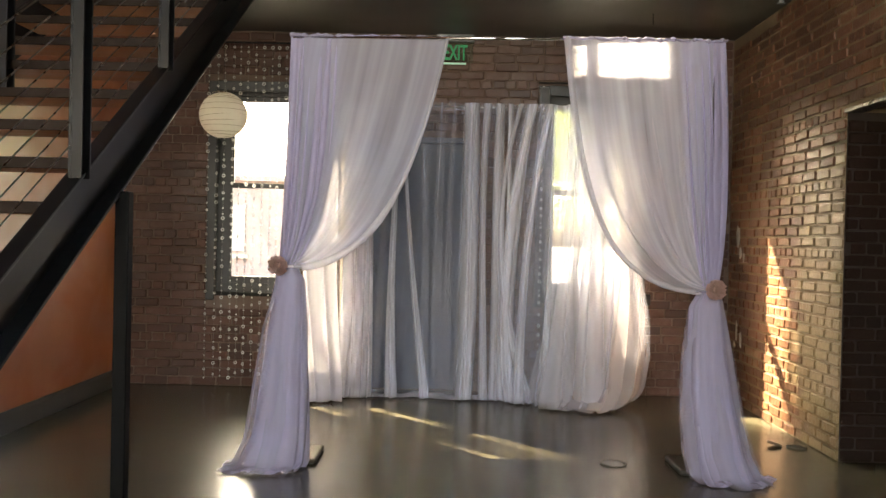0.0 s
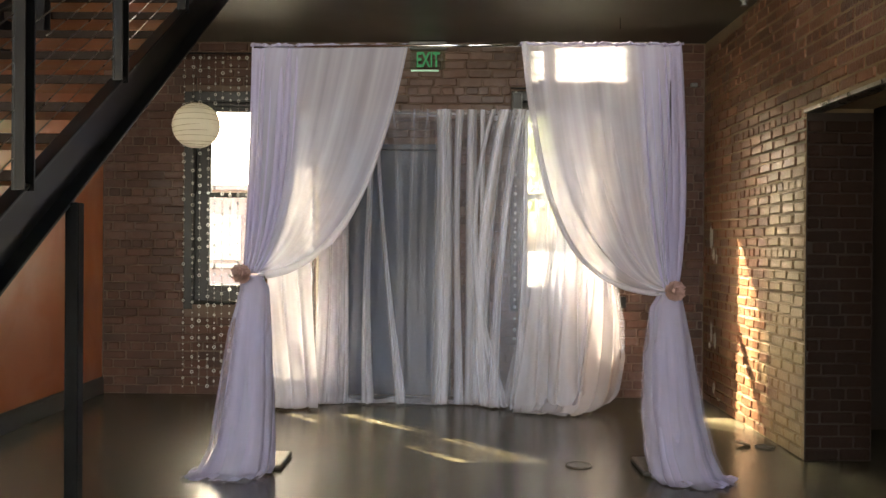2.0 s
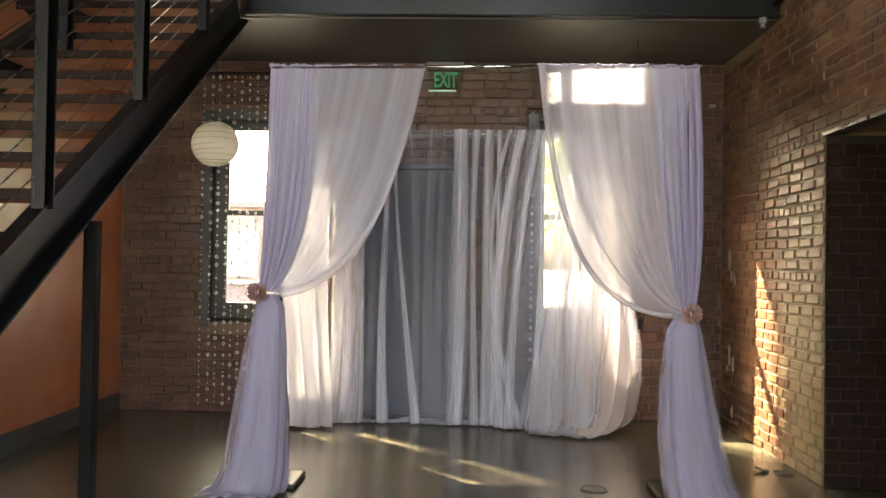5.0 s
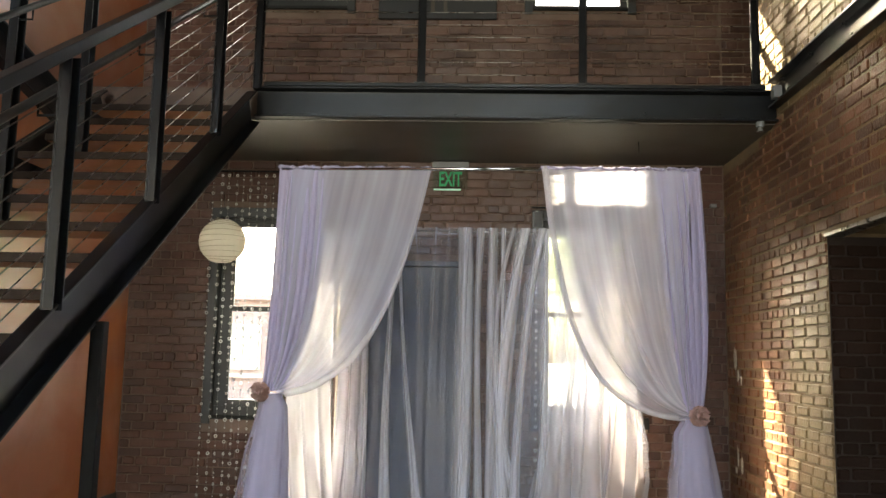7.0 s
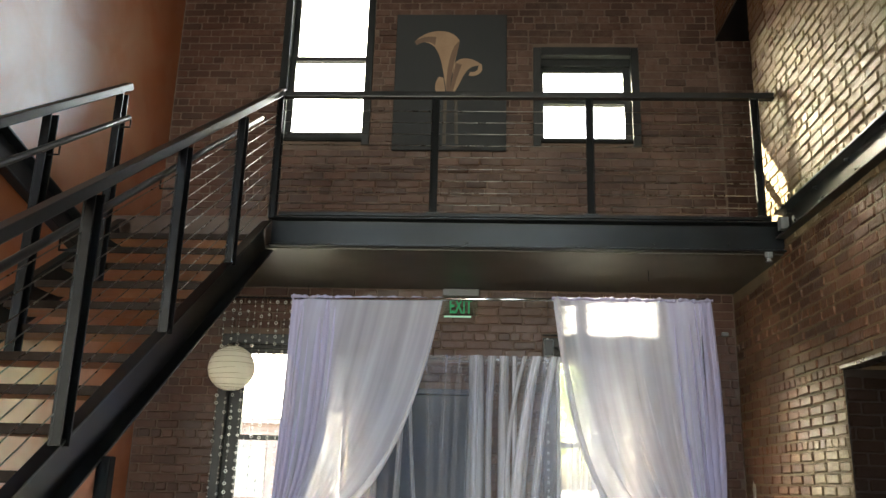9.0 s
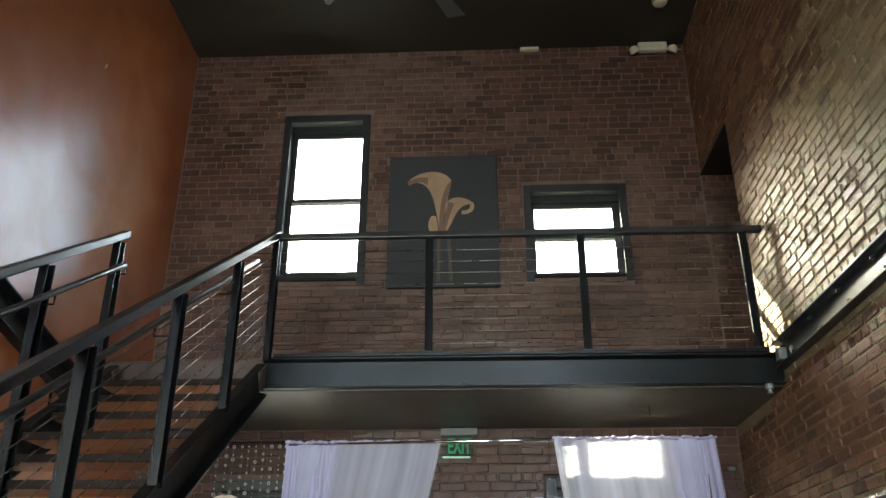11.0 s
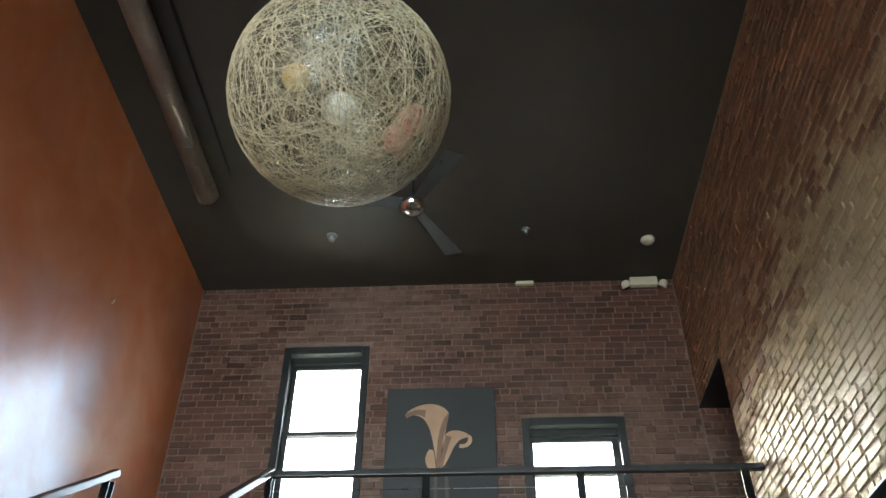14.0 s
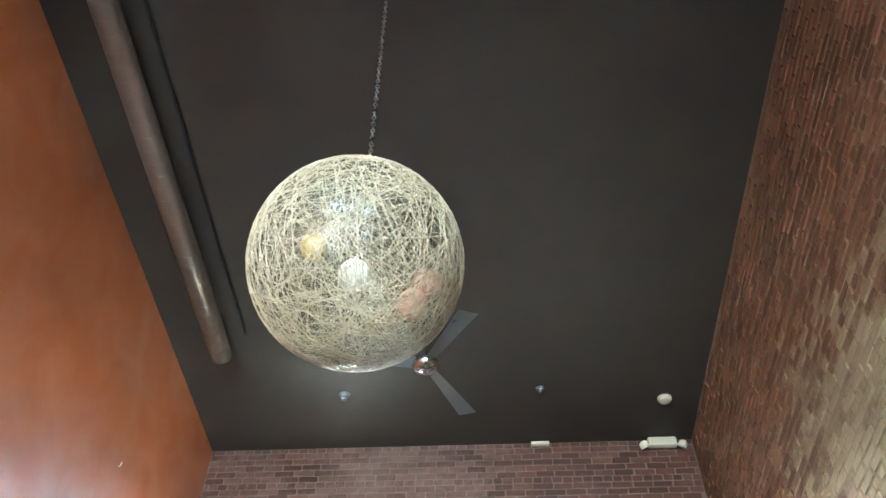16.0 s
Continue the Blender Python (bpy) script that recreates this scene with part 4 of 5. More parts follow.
def gather(top, waist, foot, mat, seed, deep=0.05, out=0.05, label=""):
    """Cloth bunched into a soft roll from the heading to the floor; top, waist and foot: its middle and width."""
    rr = random.Random(seed)
    p1, p2, swing = rr.uniform(0, 6), rr.uniform(0, 6), rr.uniform(0.004, 0.012)

    def f(u, v):
        w = (v - 0.55) * (v - 1) / 0.55, v * (v - 1) / (0.55 * -0.45), v * (v - 0.55) / 0.45
        mid, wide = (sum(k * q[i] for k, q in zip(w, (top, waist, foot))) for i in (0, 1))
        a = 2 * u - 1
        x = mid + wide * 0.5 * (a + 0.10 * math.sin(7 * a + p1 + 2 * v)) + swing * math.sin(5 * v + p2)
        roll = math.cos(a * math.pi / 2) + 0.28 * math.sin(9 * a + p2 + 3 * v)
        y = BY - deep - out * v ** 3 - (0.006 + 0.16 * abs(wide)) * roll
        z = (BROD + 0.008) * (1 - v) + 0.010
        if v > 0.965:
            k2 = (v - 0.965) / 0.035
            y -= k2 * (0.06 + 0.03 * math.sin(6 * a + p1))
            z = 0.016 + 0.018 * abs(math.sin(3 * a + p2)) * (1 - k2)
        return (x, y, z)

    return part("fold", sheet(bmesh.new(), f, 22, 54), mat, back, label, smooth=True)


# before the brick beside the door, and before the door
gather((-0.6, 0.175), (-0.56, 0.208), (-0.58, 0.24), M_BAND, 1)
gather((-0.47, 0.2), (-0.47, 0.182), (-0.47, 0.192), M_BAND, 2)
gather((-0.395, 0.0625), (-0.4, 0.065), (-0.4, 0.084), M_BAND, 3)
gather((-0.17, 0.0625), (-0.215, 0.0715), (-0.19, 0.13), M_BAND, 4)
gather((-0.12, 0.05), (-0.055, 0.0585), (0.09, 0.13), M_BAND, 5)
gather((-0.29, 0.05), (-0.31, 0.065), (-0.33, 0.09), M_WISP, 6)
gather((0, 0.0875), (0.07, 0.078), (0.08, 0.10), M_WISP, 7)
gather((0.19, 0.075), (0.16, 0.104), (0.20, 0.13), M_WISP, 8)
gather((0.29, 0.05), (0.26, 0.078), (0.27, 0.11), M_WISP, 9)
# beside the door
gather((0.425, 0.15), (0.445, 0.189), (0.4, 0.204), M_BAND, 10)
gather((0.44, 0.0875), (0.43, 0.078), (0.42, 0.12), M_BAND, 11, 0.065)
gather((0.57, 0.0813), (0.545, 0.065), (0.57, 0.108), M_BAND, 12)
gather((0.675, 0.0938), (0.67, 0.13), (0.675, 0.144), M_BAND, 13)
gather((0.765, 0.0625), (0.755, 0.065), (0.73, 0.12), M_BAND, 14)
# swept lengths beside the window
gather((0.935, 0.112), (0.765, 0.169), (0.8, 0.12), M_BAND, 15, 0.06, 0.12)
gather((0.96, 0.0625), (0.75, 0.078), (0.8, 0.096), M_BAND, 16, 0.075, 0.12)
gather((0.86, 0.05), (0.7, 0.065), (0.96, 0.12), M_BAND, 17, 0.07, 0.14)
gather((1.04, 0.125), (0.93, 0.208), (0.92, 0.264), M_WISP, 18, 0.06, 0.14)
gather((1.1, 0.0875), (0.9, 0.091), (0.86, 0.144), M_BAND, 19, 0.07, 0.16)
gather((1.14, 0.0625), (1.11, 0.078), (1.04, 0.192), M_BAND, 20, 0.05, 0.24)
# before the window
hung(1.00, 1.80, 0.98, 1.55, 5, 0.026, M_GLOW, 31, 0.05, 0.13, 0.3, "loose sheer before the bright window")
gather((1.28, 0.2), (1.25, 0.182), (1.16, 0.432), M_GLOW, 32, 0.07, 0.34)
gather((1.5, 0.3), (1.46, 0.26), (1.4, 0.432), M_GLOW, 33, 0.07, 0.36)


def belly(seed, x_in, mat, lift, n, x_out=1.72):
    prof = folds(seed, n)
    rr = random.Random(seed)
    ph0 = rr.uniform(0, 6)

    def f(u, v):
        xl, xr, fwd, z = lerp([(0, x_in, x_out, 0.0, 2.48), (0.3, x_in - 0.03, x_out + 0.04, 0.0, 1.72), (0.5, x_in - 0.10, max(1.86, x_out), 0.02, 1.22), (0.7, x_in - 0.28, 1.965, 0.06, 0.72), (0.82, x_in - 0.40, 1.965, 0.16, 0.42), (0.92, x_in - 0.47, 1.90, 0.34, 0.14), (0.97, x_in - 0.48, 1.80, 0.48, 0.035), (1.0, x_in - 0.44, 1.68, 0.55, 0.012)], v)
        ph, dp, w = folded(prof, u)
        mid = math.sin(math.pi * (0.12 + 0.72 * u))
        return (xl + (xr - xl) * (u + 0.16 * w * math.sin(2 * ph) * math.sin(math.pi * u)), BY - lift - fwd * mid - 0.03 * dp * math.sin(ph) * (0.4 + 0.8 * min(1, v * 1.5)), z + (0.03 * abs(math.sin(11 * u + ph0)) * (1 - u * 0.5) if v > 0.95 else 0))

    part("panel", sheet(bmesh.new(), f, n * 16, 56), mat, back, "loose end of sheer bellying out to the floor", smooth=True)


belly(9, 1.12, M_SHEER_BACK, 0.02, 5)
belly(10, 1.42, M_BELLY, 0.05, 4)
belly(11, 1.61, M_CREAM, 0.06, 4, 1.90)
part("heading", sheet(bmesh.new(), lambda u, v: (-0.66 + 2.4 * u, BY - 0.034 + 0.006 * math.sin(170 * u), BROD - 0.045 + 0.066 * v + 0.004 * math.sin(120 * u)), 260, 3), M_WISP, back, "gathered heading of the sheer", smooth=True)



def pool(u, v):
    """Surplus length of the sheer lying in a soft roll along the floor."""
    x = -0.66 + 1.75 * u
    out = 0.09 + 0.035 * math.sin(11 * u + 1) + 0.02 * math.sin(27 * u) + 0.16 * max(0, u - 0.72)
    rise = 0.028 + 0.012 * math.sin(19 * u) + 0.006 * math.sin(53 * u)
    return (x + 0.01 * math.sin(30 * u + 4 * v), BY - 0.02 - out * v, 0.004 + rise * math.sin(math.pi * min(1, 0.25 + 0.75 * v)) + 0.003 * math.sin(40 * u + 9 * v) ** 2)


part("pooled_hem", sheet(bmesh.new(), pool, 150, 8), M_FOLDED, back, "surplus sheer pooled in a roll on the floor", smooth=True)

# gathered side length of the backdrop, nearer the arch
side = thing("side_curtain", "bright white gathered side curtain with its hem on the floor", "curtain", (-0.75, 6.85, 0))


def side_f(u, v):
    z = 2.44 * (1 - v) + 0.006
    xl, xr = lerp([(0, -1.11, -0.64), (0.25, -1.125, -0.70), (0.5, -1.12, -0.695), (0.8, -1.0, -0.63), (1, -0.925, -0.575)], v)
    y = 7.07 - 0.12 * v - 0.19 * max(0, v - 0.45) / 0.55 + 0.012 * (0.3 + v) * (math.sin(2 * math.pi * 3 * u) + 0.4 * math.sin(2 * math.pi * 5.3 * u + 1))
    if v > 0.96:
        y -= (v - 0.96) * 1.5 * (1 + 0.4 * math.sin(7 * u))
        z = 0.02 + 0.008 * math.sin(9 * u)
    return (xl + (xr - xl) * u + 0.01 * math.cos(2 * math.pi * 3 * u), y, z)


part("panel", sheet(bmesh.new(), side_f, 60, 44), M_SIDE, side, smooth=True)
part("rod", tube(bmesh.new(), [(-1.0, 7.06, 2.45), (-0.54, 7.06, 2.45)], 0.012, 8), M_CHROME, side, smooth=True)
part("upright", tube(bmesh.new(), [(-0.68, 7.06, 0.0), (-0.68, 7.06, 2.45)], 0.016, 8), M_CHROME, side, smooth=True)
part("arm", tube(bmesh.new(), [(-0.68, 7.06, 2.44), (-0.66, BY, 2.465)], 0.012, 8), M_CHROME, side, smooth=True)
part("base_plate", boxed(-0.76, -0.56, 6.98, 7.12, 0.0, 0.02, bev=0.006), M_PLATE, side)

# ---- bead strings ----


def ring_bm(r, t):
    bm = bmesh.new()
    return tube(bm, [(r * math.cos(a), 0, r * math.sin(a)) for a in np.linspace(0, 2 * math.pi, 13)[:-1]], t, 5, closed=True)


bm = ring_bm(0.0120, 0.0046)
BIG_RING = mesh_from("ring", bm)
BIG_RING.materials.append(M_BEAD)
SMALL_RING = mesh_from("ring", ring_bm(0.0088, 0.0042))
SMALL_RING.materials.append(M_BEAD)
DISC = mesh_from("disc", lathe(bmesh.new(), [(0.001, -0.003), (0.0075, -0.002), (0.0075, 0.002), (0.001, 0.003)], (0, 0, 0), 8, "y"))
DISC.materials.append(M_BEAD)


def bead_curtain(x0, count, step, z_top, z_bot, y, seed, label):
    rr = random.Random(seed)
    root = thing("bead_curtain", label, "bead curtain", (x0, y, z_bot), group="bead curtains")
    part("rod", tube(bmesh.new(), [(x0 - 0.05, y, z_top), (x0 + count * step, y, z_top)], 0.008, 8), M_STEEL, root)
    for hx in (x0, x0 + (count - 1) * step):
        part("hanger", tube(bmesh.new(), [(hx, y, z_top), (hx, y, SOFFIT + 0.001)], 0.0015, 4), M_STEEL, root)
    made = 0
    joined = bmesh.new()
    for i in range(count):
        x = x0 + i * step + rr.uniform(-0.008, 0.008)
        zb = z_bot + rr.uniform(0, 0.06)
        s = part("string", tube(bmesh.new(), [(x, y, z_top), (x, y, zb)], 0.0009, 4), M_CABLE, root)
        z = z_top - 0.04
        while z > zb:
            kind = rr.choice((0, 0, 1, 1, 2, 2, 2))
            yaw = rr.uniform(-0.9, 0.9)
            if made < 290:
                ob = new(("ring", "ring", "disc")[kind], (BIG_RING, SMALL_RING, DISC)[kind])
                ob.parent = s
                ob.matrix_parent_inverse = Matrix()
                ob.matrix_basis = Matrix.Translation((x, y, z)) @ Matrix.Rotation(yaw, 4, "Z")
                made += 1
            else:
                k = len(joined.verts)
                joined.from_mesh((BIG_RING, SMALL_RING, DISC)[kind])
                joined.verts.ensure_lookup_table()
                mm = Matrix.Translation((x, y, z)) @ Matrix.Rotation(yaw, 4, "Z")
                for v in joined.verts[k:]:
                    v.co = mm @ v.co
            z -= (0.075, 0.062, 0.045)[kind] * rr.uniform(0.8, 1.6)
    tagged(part("bead_strand", joined, M_BEAD, root), kind="stuff")
    return root


bead_curtain(-1.86, 12, 0.068, 3.02, 0.04, W - 0.10, 3, "hanging strings of pearly rings and discs at the window")
bead_curtain(1.06, 3, 0.30, 2.72, 0.10, W - 0.12, 4, "few hanging strings of pearly rings behind the sheers")

# ---- lantern ----
lantern = thing("paper_lantern", "round cream rice paper lantern hanging from a thread", "paper lantern", (-1.57, 6.72, 2.295))
LR, LC = 0.19, Vector((-1.57, 6.72, 2.295))
bm = bmesh.new()
prof = []
for i in range(0, 49):
    a = -math.pi / 2 + 0.22 + (math.pi - 0.44) * i / 48
    prof.append((LR * math.cos(a) * (1 - 0.012 * abs(math.sin(i * math.pi / 4))), LR * 0.97 * math.sin(a)))
rings = []
for i, (r, h) in enumerate(prof):
    rings.append([bm.verts.new(LC + Vector((r * math.cos(2 * math.pi * j / 40), r * math.sin(2 * math.pi * j / 40), h + 0.004 * math.sin(2 * math.pi * j / 40 + i * 0.02)))) for j in range(40)])
for a, b in zip(rings, rings[1:]):
    for j in range(40):
        bm.faces.new((a[j], a[(j + 1) % 40], b[(j + 1) % 40], b[j]))
part("shade", bm, M_PAPER, lantern, smooth=True)
for i in range(3, 48, 4):
    r, h = prof[i]
    part("rib", tube(bmesh.new(), [LC + Vector((r * 1.001 * math.cos(a), r * 1.001 * math.sin(a), h + (0.004 + 0.007 * (i % 3)) * math.sin(a + i * 1.7))) for a in np.linspace(0, 2 * math.pi, 33)[:-1]], 0.0017, 4, closed=True), M_RIB, lantern)
part("thread", tube(bmesh.new(), [LC + Vector((0, 0, LR)), (-1.57, 6.72, SOFFIT - 0.001)], 0.0012, 4), M_STEEL, lantern)

# ---- exit sign and wall fixtures ----
sign = thing("exit_sign", "green lettered exit sign on the brick wall", "exit sign", (0.28, W, 2.9))
part("housing", boxed(0.115, 0.445, W - 0.075, W - 0.012, 3.075, 3.14, bev=0.006), M_GREYPL, sign, "grey sign housing")
part("panel", boxed(0.125, 0.435, W - 0.05, W - 0.044, 2.895, 3.074, bev=0.001), M_ACRYLIC, sign, "clear acrylic panel")
part("light_strip", boxed(0.13, 0.375, W - 0.053, W - 0.041, 2.878, 2.894, bev=0.002), M_SIGNBAR, sign)
cu = bpy.data.curves.new("letters", "FONT")
cu.body, cu.size, cu.extrude, cu.offset = "EXIT", 0.178, 0.002, 0.0035
cu.space_character = 0.98
probe = bpy.data.objects.new("probe", cu)
scene.collection.objects.link(probe)
bpy.context.view_layer.update()
letters_me = bpy.data.meshes.new_from_object(probe.evaluated_get(bpy.context.evaluated_depsgraph_get()))
scene.collection.objects.unlink(probe)
bpy.data.objects.remove(probe)
xs = [v.co.x for v in letters_me.vertices]
ys = [v.co.y for v in letters_me.vertices]
sx, sy = 0.205 / (max(xs) - min(xs)), 0.135 / (max(ys) - min(ys))
for v in letters_me.vertices:
    v.co = Vector((0.18 + (v.co.x - min(xs)) * sx, W - 0.054 - v.co.z, 2.915 + (v.co.y - min(ys)) * sy))
letters_me.materials.clear()
letters_me.materials.append(M_GREEN)
letters = new("letters", letters_me)
letters.parent = sign
letters.matrix_parent_inverse = sign.matrix_basis.inverted()
tagged(letters, "green capital letters")

# Box added for the top corner of the window casing.
speaker = thing("casing_corner_box", "dark grey box standing in for a window casing corner", "speaker", (1.08, W, 2.6))
part("body", boxed(1.02, 1.11, W - 0.15, W - 0.055, 2.53, 2.68, bev=0.01), M_GREYPL, speaker)
part("grille", boxed(1.03, 1.10, W - 0.156, W - 0.151, 2.54, 2.67, bev=0.002), M_BLACK, speaker)
sensor = thing("corner_sensor", "small grey sensor box in the corner of the brick walls", "sensor", (2.62, 7.13, 2.77))
part("body", boxed(2.60, 2.66, W - 0.05, W - 0.012, 2.755, 2.79, bev=0.008), M_GREYPL, sensor)
sprk = thing("sprinkler", "small sprinkler head under the balcony beam", "sprinkler", (2.6, B + 0.04, 3.12))
part("pipe", lathe(bmesh.new(), [(0.03, 0.035), (0.03, -0.005), (0.016, -0.006), (0.016, -0.03), (0.028, -0.034), (0.028, -0.038)], (2.60, B + 0.035, 3.118), 12), M_GREYPL, sprk)
hook = thing("ceiling_wire", "short dark wire hanging from the balcony underside", "wire", (1.82, 6.88, SOFFIT))
part("wire", tube(bmesh.new(), [(1.82, 6.6, SOFFIT), (1.822, 6.6, SOFFIT - 0.09)], 0.003, 5), M_STEEL, hook)
bracket = thing("wall_bracket", "small dark metal bracket on the brick wall", "bracket", (1.99, W, 0.85))
part("plate", boxed(1.99, 2.04, W - 0.06, W - 0.012, 0.80, 0.90, bev=0.004), M_STEEL, bracket)

emergency = thing("emergency_light", "cream twin-head emergency light at the top of the wall", "emergency light", (2.37, W, 7.2))
part("body", boxed(2.24, 2.55, W - 0.09, W - 0.012, 7.205, 7.315, bev=0.015), M_WHITEPL, emergency)
for x, s in ((2.19, -1), (2.60, 1)):
    bm = lathe(bmesh.new(), [(0.02, 0.05), (0.045, 0.03), (0.055, -0.02), (0.05, -0.03)], (0, 0, 0), 16)
    bmesh.ops.rotate(bm, verts=bm.verts, cent=(0, 0, 0), matrix=Matrix.Rotation(0.55 * s, 3, "Y") @ Matrix.Rotation(0.5, 3, "X"))
    bmesh.ops.translate(bm, verts=bm.verts, vec=(x, W - 0.09, 7.20))
    part("lamp_head", bm, M_WHITEPL, emergency, smooth=True)
wire = thing("cable_run", "thin cable run along the top of the brick wall", "cable", (2.6, W, 7.26))
part("cable", tube(bmesh.new(), [(2.56, W - 0.02, 7.25), (2.72, W - 0.02, 7.25)], 0.006, 6), M_GREYPL, wire)
jbox = thing("junction_box", "small pale box where wall meets ceiling", "junction box", (1.07, W, 7.3))
part("body", boxed(0.97, 1.17, W - 0.06, W - 0.012, 7.275, 7.315, bev=0.006), M_WHITEPL, jbox)
smoke = thing("smoke_detector", "round cream smoke detector on the dark ceiling", "smoke detector", (2.36, 6.71, C))
part("body", lathe(bmesh.new(), [(0.075, 0), (0.075, -0.018), (0.06, -0.042), (0.03, -0.05)], (2.36, 6.71, C), 24), M_WHITEPL, smoke, smooth=True)
spot = thing("ceiling_sprinkler", "chrome sprinkler head in the dark ceiling", "sprinkler", (-0.995, 6.515, C))
part("plate", lathe(bmesh.new(), [(0.06, 0), (0.055, -0.012), (0.03, -0.016), (0.02, -0.05), (0.035, -0.055), (0.035, -0.06)], (-0.995, 6.515, C), 20), M_GREYPL, spot, smooth=True)
spot2 = thing("ceiling_sprinkler", "dark sprinkler head in the dark ceiling", "sprinkler", (1.06, 6.50, C))
part("plate", lathe(bmesh.new(), [(0.05, 0), (0.045, -0.012), (0.025, -0.016), (0.018, -0.045), (0.03, -0.05)], (1.06, 6.50, C), 20), M_FAN, spot2, smooth=True)

# Bent pin added for a small pale spot on the wall.
nail = thing("wall_spot_pin", "tiny pale pin for a spot on the orange wall", "hook", (LX, 5.51, 5.79))
part("pin", tube(bmesh.new(), [(LX + 0.001, 5.51, 5.77), (LX + 0.02, 5.51, 5.77), (LX + 0.022, 5.51, 5.81)], 0.006, 6), M_WHITEPL, nail)
# ---- painting ----
pic = thing("painting", "large dark canvas painting of two calla lilies", "painting", (0.13, W, 5.2))
PX0, PX1, PZ0, PZ1, PY = -0.42, 0.68, 4.50, 5.96, W - 0.05
part("canvas", boxed(PX0, PX1, PY, W - 0.014, PZ0, PZ1, bev=0.006), M_CANVAS, pic)


def patch(name, f, mat, lift, nu=14, nv=10):
    part(name, sheet(bmesh.new(), lambda u, v: (f(u, v)[0], PY - lift - 0.002 * math.sin(math.pi * u), f(u, v)[1]), nu, nv), mat, pic)


def bloom(name, rim, throat, mat, lift, flare=0.0):
    """A painted flower between a rim curve and a throat curve, each four (x, z) points."""
    def f(u, v):
        top = [bez([p[i] for p in rim], u) for i in (0, 1)]
        low = [bez([p[i] for p in throat], u) for i in (0, 1)]
        w = v + flare * math.sin(math.pi * v) * math.sin(math.pi * u)
        return top[0] * (1 - w) + low[0] * w, top[1] * (1 - w) + low[1] * w
    patch(name, f, mat, lift, 18, 12)


# the large lily: spathe, its turned-over lip, and the shaded side that runs into the stem
bloom("petal", [(-0.22, 5.67), (-0.10, 5.80), (0.14, 5.81), (0.215, 5.66)], [(-0.03, 5.62), (0.03, 5.50), (0.07, 5.30), (0.10, 5.05)], M_LILY, 0.003)
bloom("petal", [(0.215, 5.67), (0.20, 5.50), (0.14, 5.45), (0.13, 5.10)], [(0.16, 5.60), (0.10, 5.45), (0.09, 5.30), (0.09, 5.05)], M_LILYDK, 0.005)
bloom("lip", [(-0.235, 5.655), (-0.17, 5.70), (-0.08, 5.72), (-0.02, 5.70)], [(-0.215, 5.61), (-0.16, 5.655), (-0.08, 5.66), (-0.03, 5.615)], M_LILYDK, 0.005)
bloom("petal", [(0.02, 5.27), (-0.035, 5.20), (-0.03, 5.10), (0.04, 5.05)], [(0.06, 5.26), (0.08, 5.18), (0.08, 5.10), (0.09, 5.05)], M_LILY, 0.0035)
# the small lily beside it
bloom("petal", [(0.165, 5.40), (0.20, 5.50), (0.36, 5.48), (0.43, 5.40)], [(0.13, 5.06), (0.20, 5.10), (0.24, 5.28), (0.31, 5.37)], M_LILY, 0.006)
bloom("lip", [(0.43, 5.41), (0.47, 5.33), (0.40, 5.26), (0.31, 5.28)], [(0.40, 5.40), (0.41, 5.34), (0.38, 5.31), (0.32, 5.32)], M_LILY, 0.008)
bloom("flower_throat", [(0.18, 5.42), (0.17, 5.34), (0.13, 5.20), (0.12, 5.05)], [(0.24, 5.40), (0.21, 5.30), (0.17, 5.20), (0.15, 5.05)], M_LILYDK, 0.008)
patch("stem", lambda u, v: (0.185 + 0.034 * (u - 0.5) + 0.02 * (1 - v), 4.56 + 0.52 * v), M_STEM, 0.002, 2, 8)
patch("stem", lambda u, v: (0.085 + 0.034 * (u - 0.5), 4.56 + 0.52 * v), M_STEM, 0.0025, 2, 8)

# ---- pendant globe ----
GC, GR = Vector((-0.093, 2.349, 4.618)), 0.525
globe = thing("globe_pendant", "large openwork globe lamp of pale resin-stiffened twine on a chain", "pendant lamp", tuple(GC))
rr = random.Random(5)
bm = bmesh.new()
for i in range(470):
    ax = Vector((rr.gauss(0, 1), rr.gauss(0, 1), rr.gauss(0, 1))).normalized()
    off = rr.uniform(-0.75, 0.75)
    rad = math.sqrt(1 - off * off) * (GR - rr.uniform(0.0, 0.012))
    e1 = ax.orthogonal().normalized()
    e2 = ax.cross(e1)
    a0, span = rr.uniform(0, 6.28), rr.uniform(2.2, 5.5)
    seg = max(8, int(span * 6))
    wig = rr.uniform(0, 6.28)
    pts = []
    for k in range(seg + 1):
        a = a0 + span * k / seg
        p = GC + ax * (off * GR + 0.015 * math.sin(2 * a + wig)) + rad * (math.cos(a) * e1 + math.sin(a) * e2)
        d = (p - GC).normalized()
        pts.append(GC + d * (GR - 0.003 - 0.006 * rr.random()))
    tube(bm, pts, rr.uniform(0.001, 0.002), 3)
tagged(part("twine_shell", bm, M_TWINE, globe, "criss-crossed pale twine set in resin", smooth=True), kind="stuff")
for s, r in ((1, 0.055),):
    part("end_cap", lathe(bmesh.new(), [(r, s * math.sqrt(GR * GR - r * r)), (r * 0.7, s * (math.sqrt(GR * GR - r * r * 0.49) + 0.002)), (r * 0.3, s * (GR + 0.003))], tuple(GC), 28), M_TWINE, globe, "glossy hardened resin end", smooth=True)
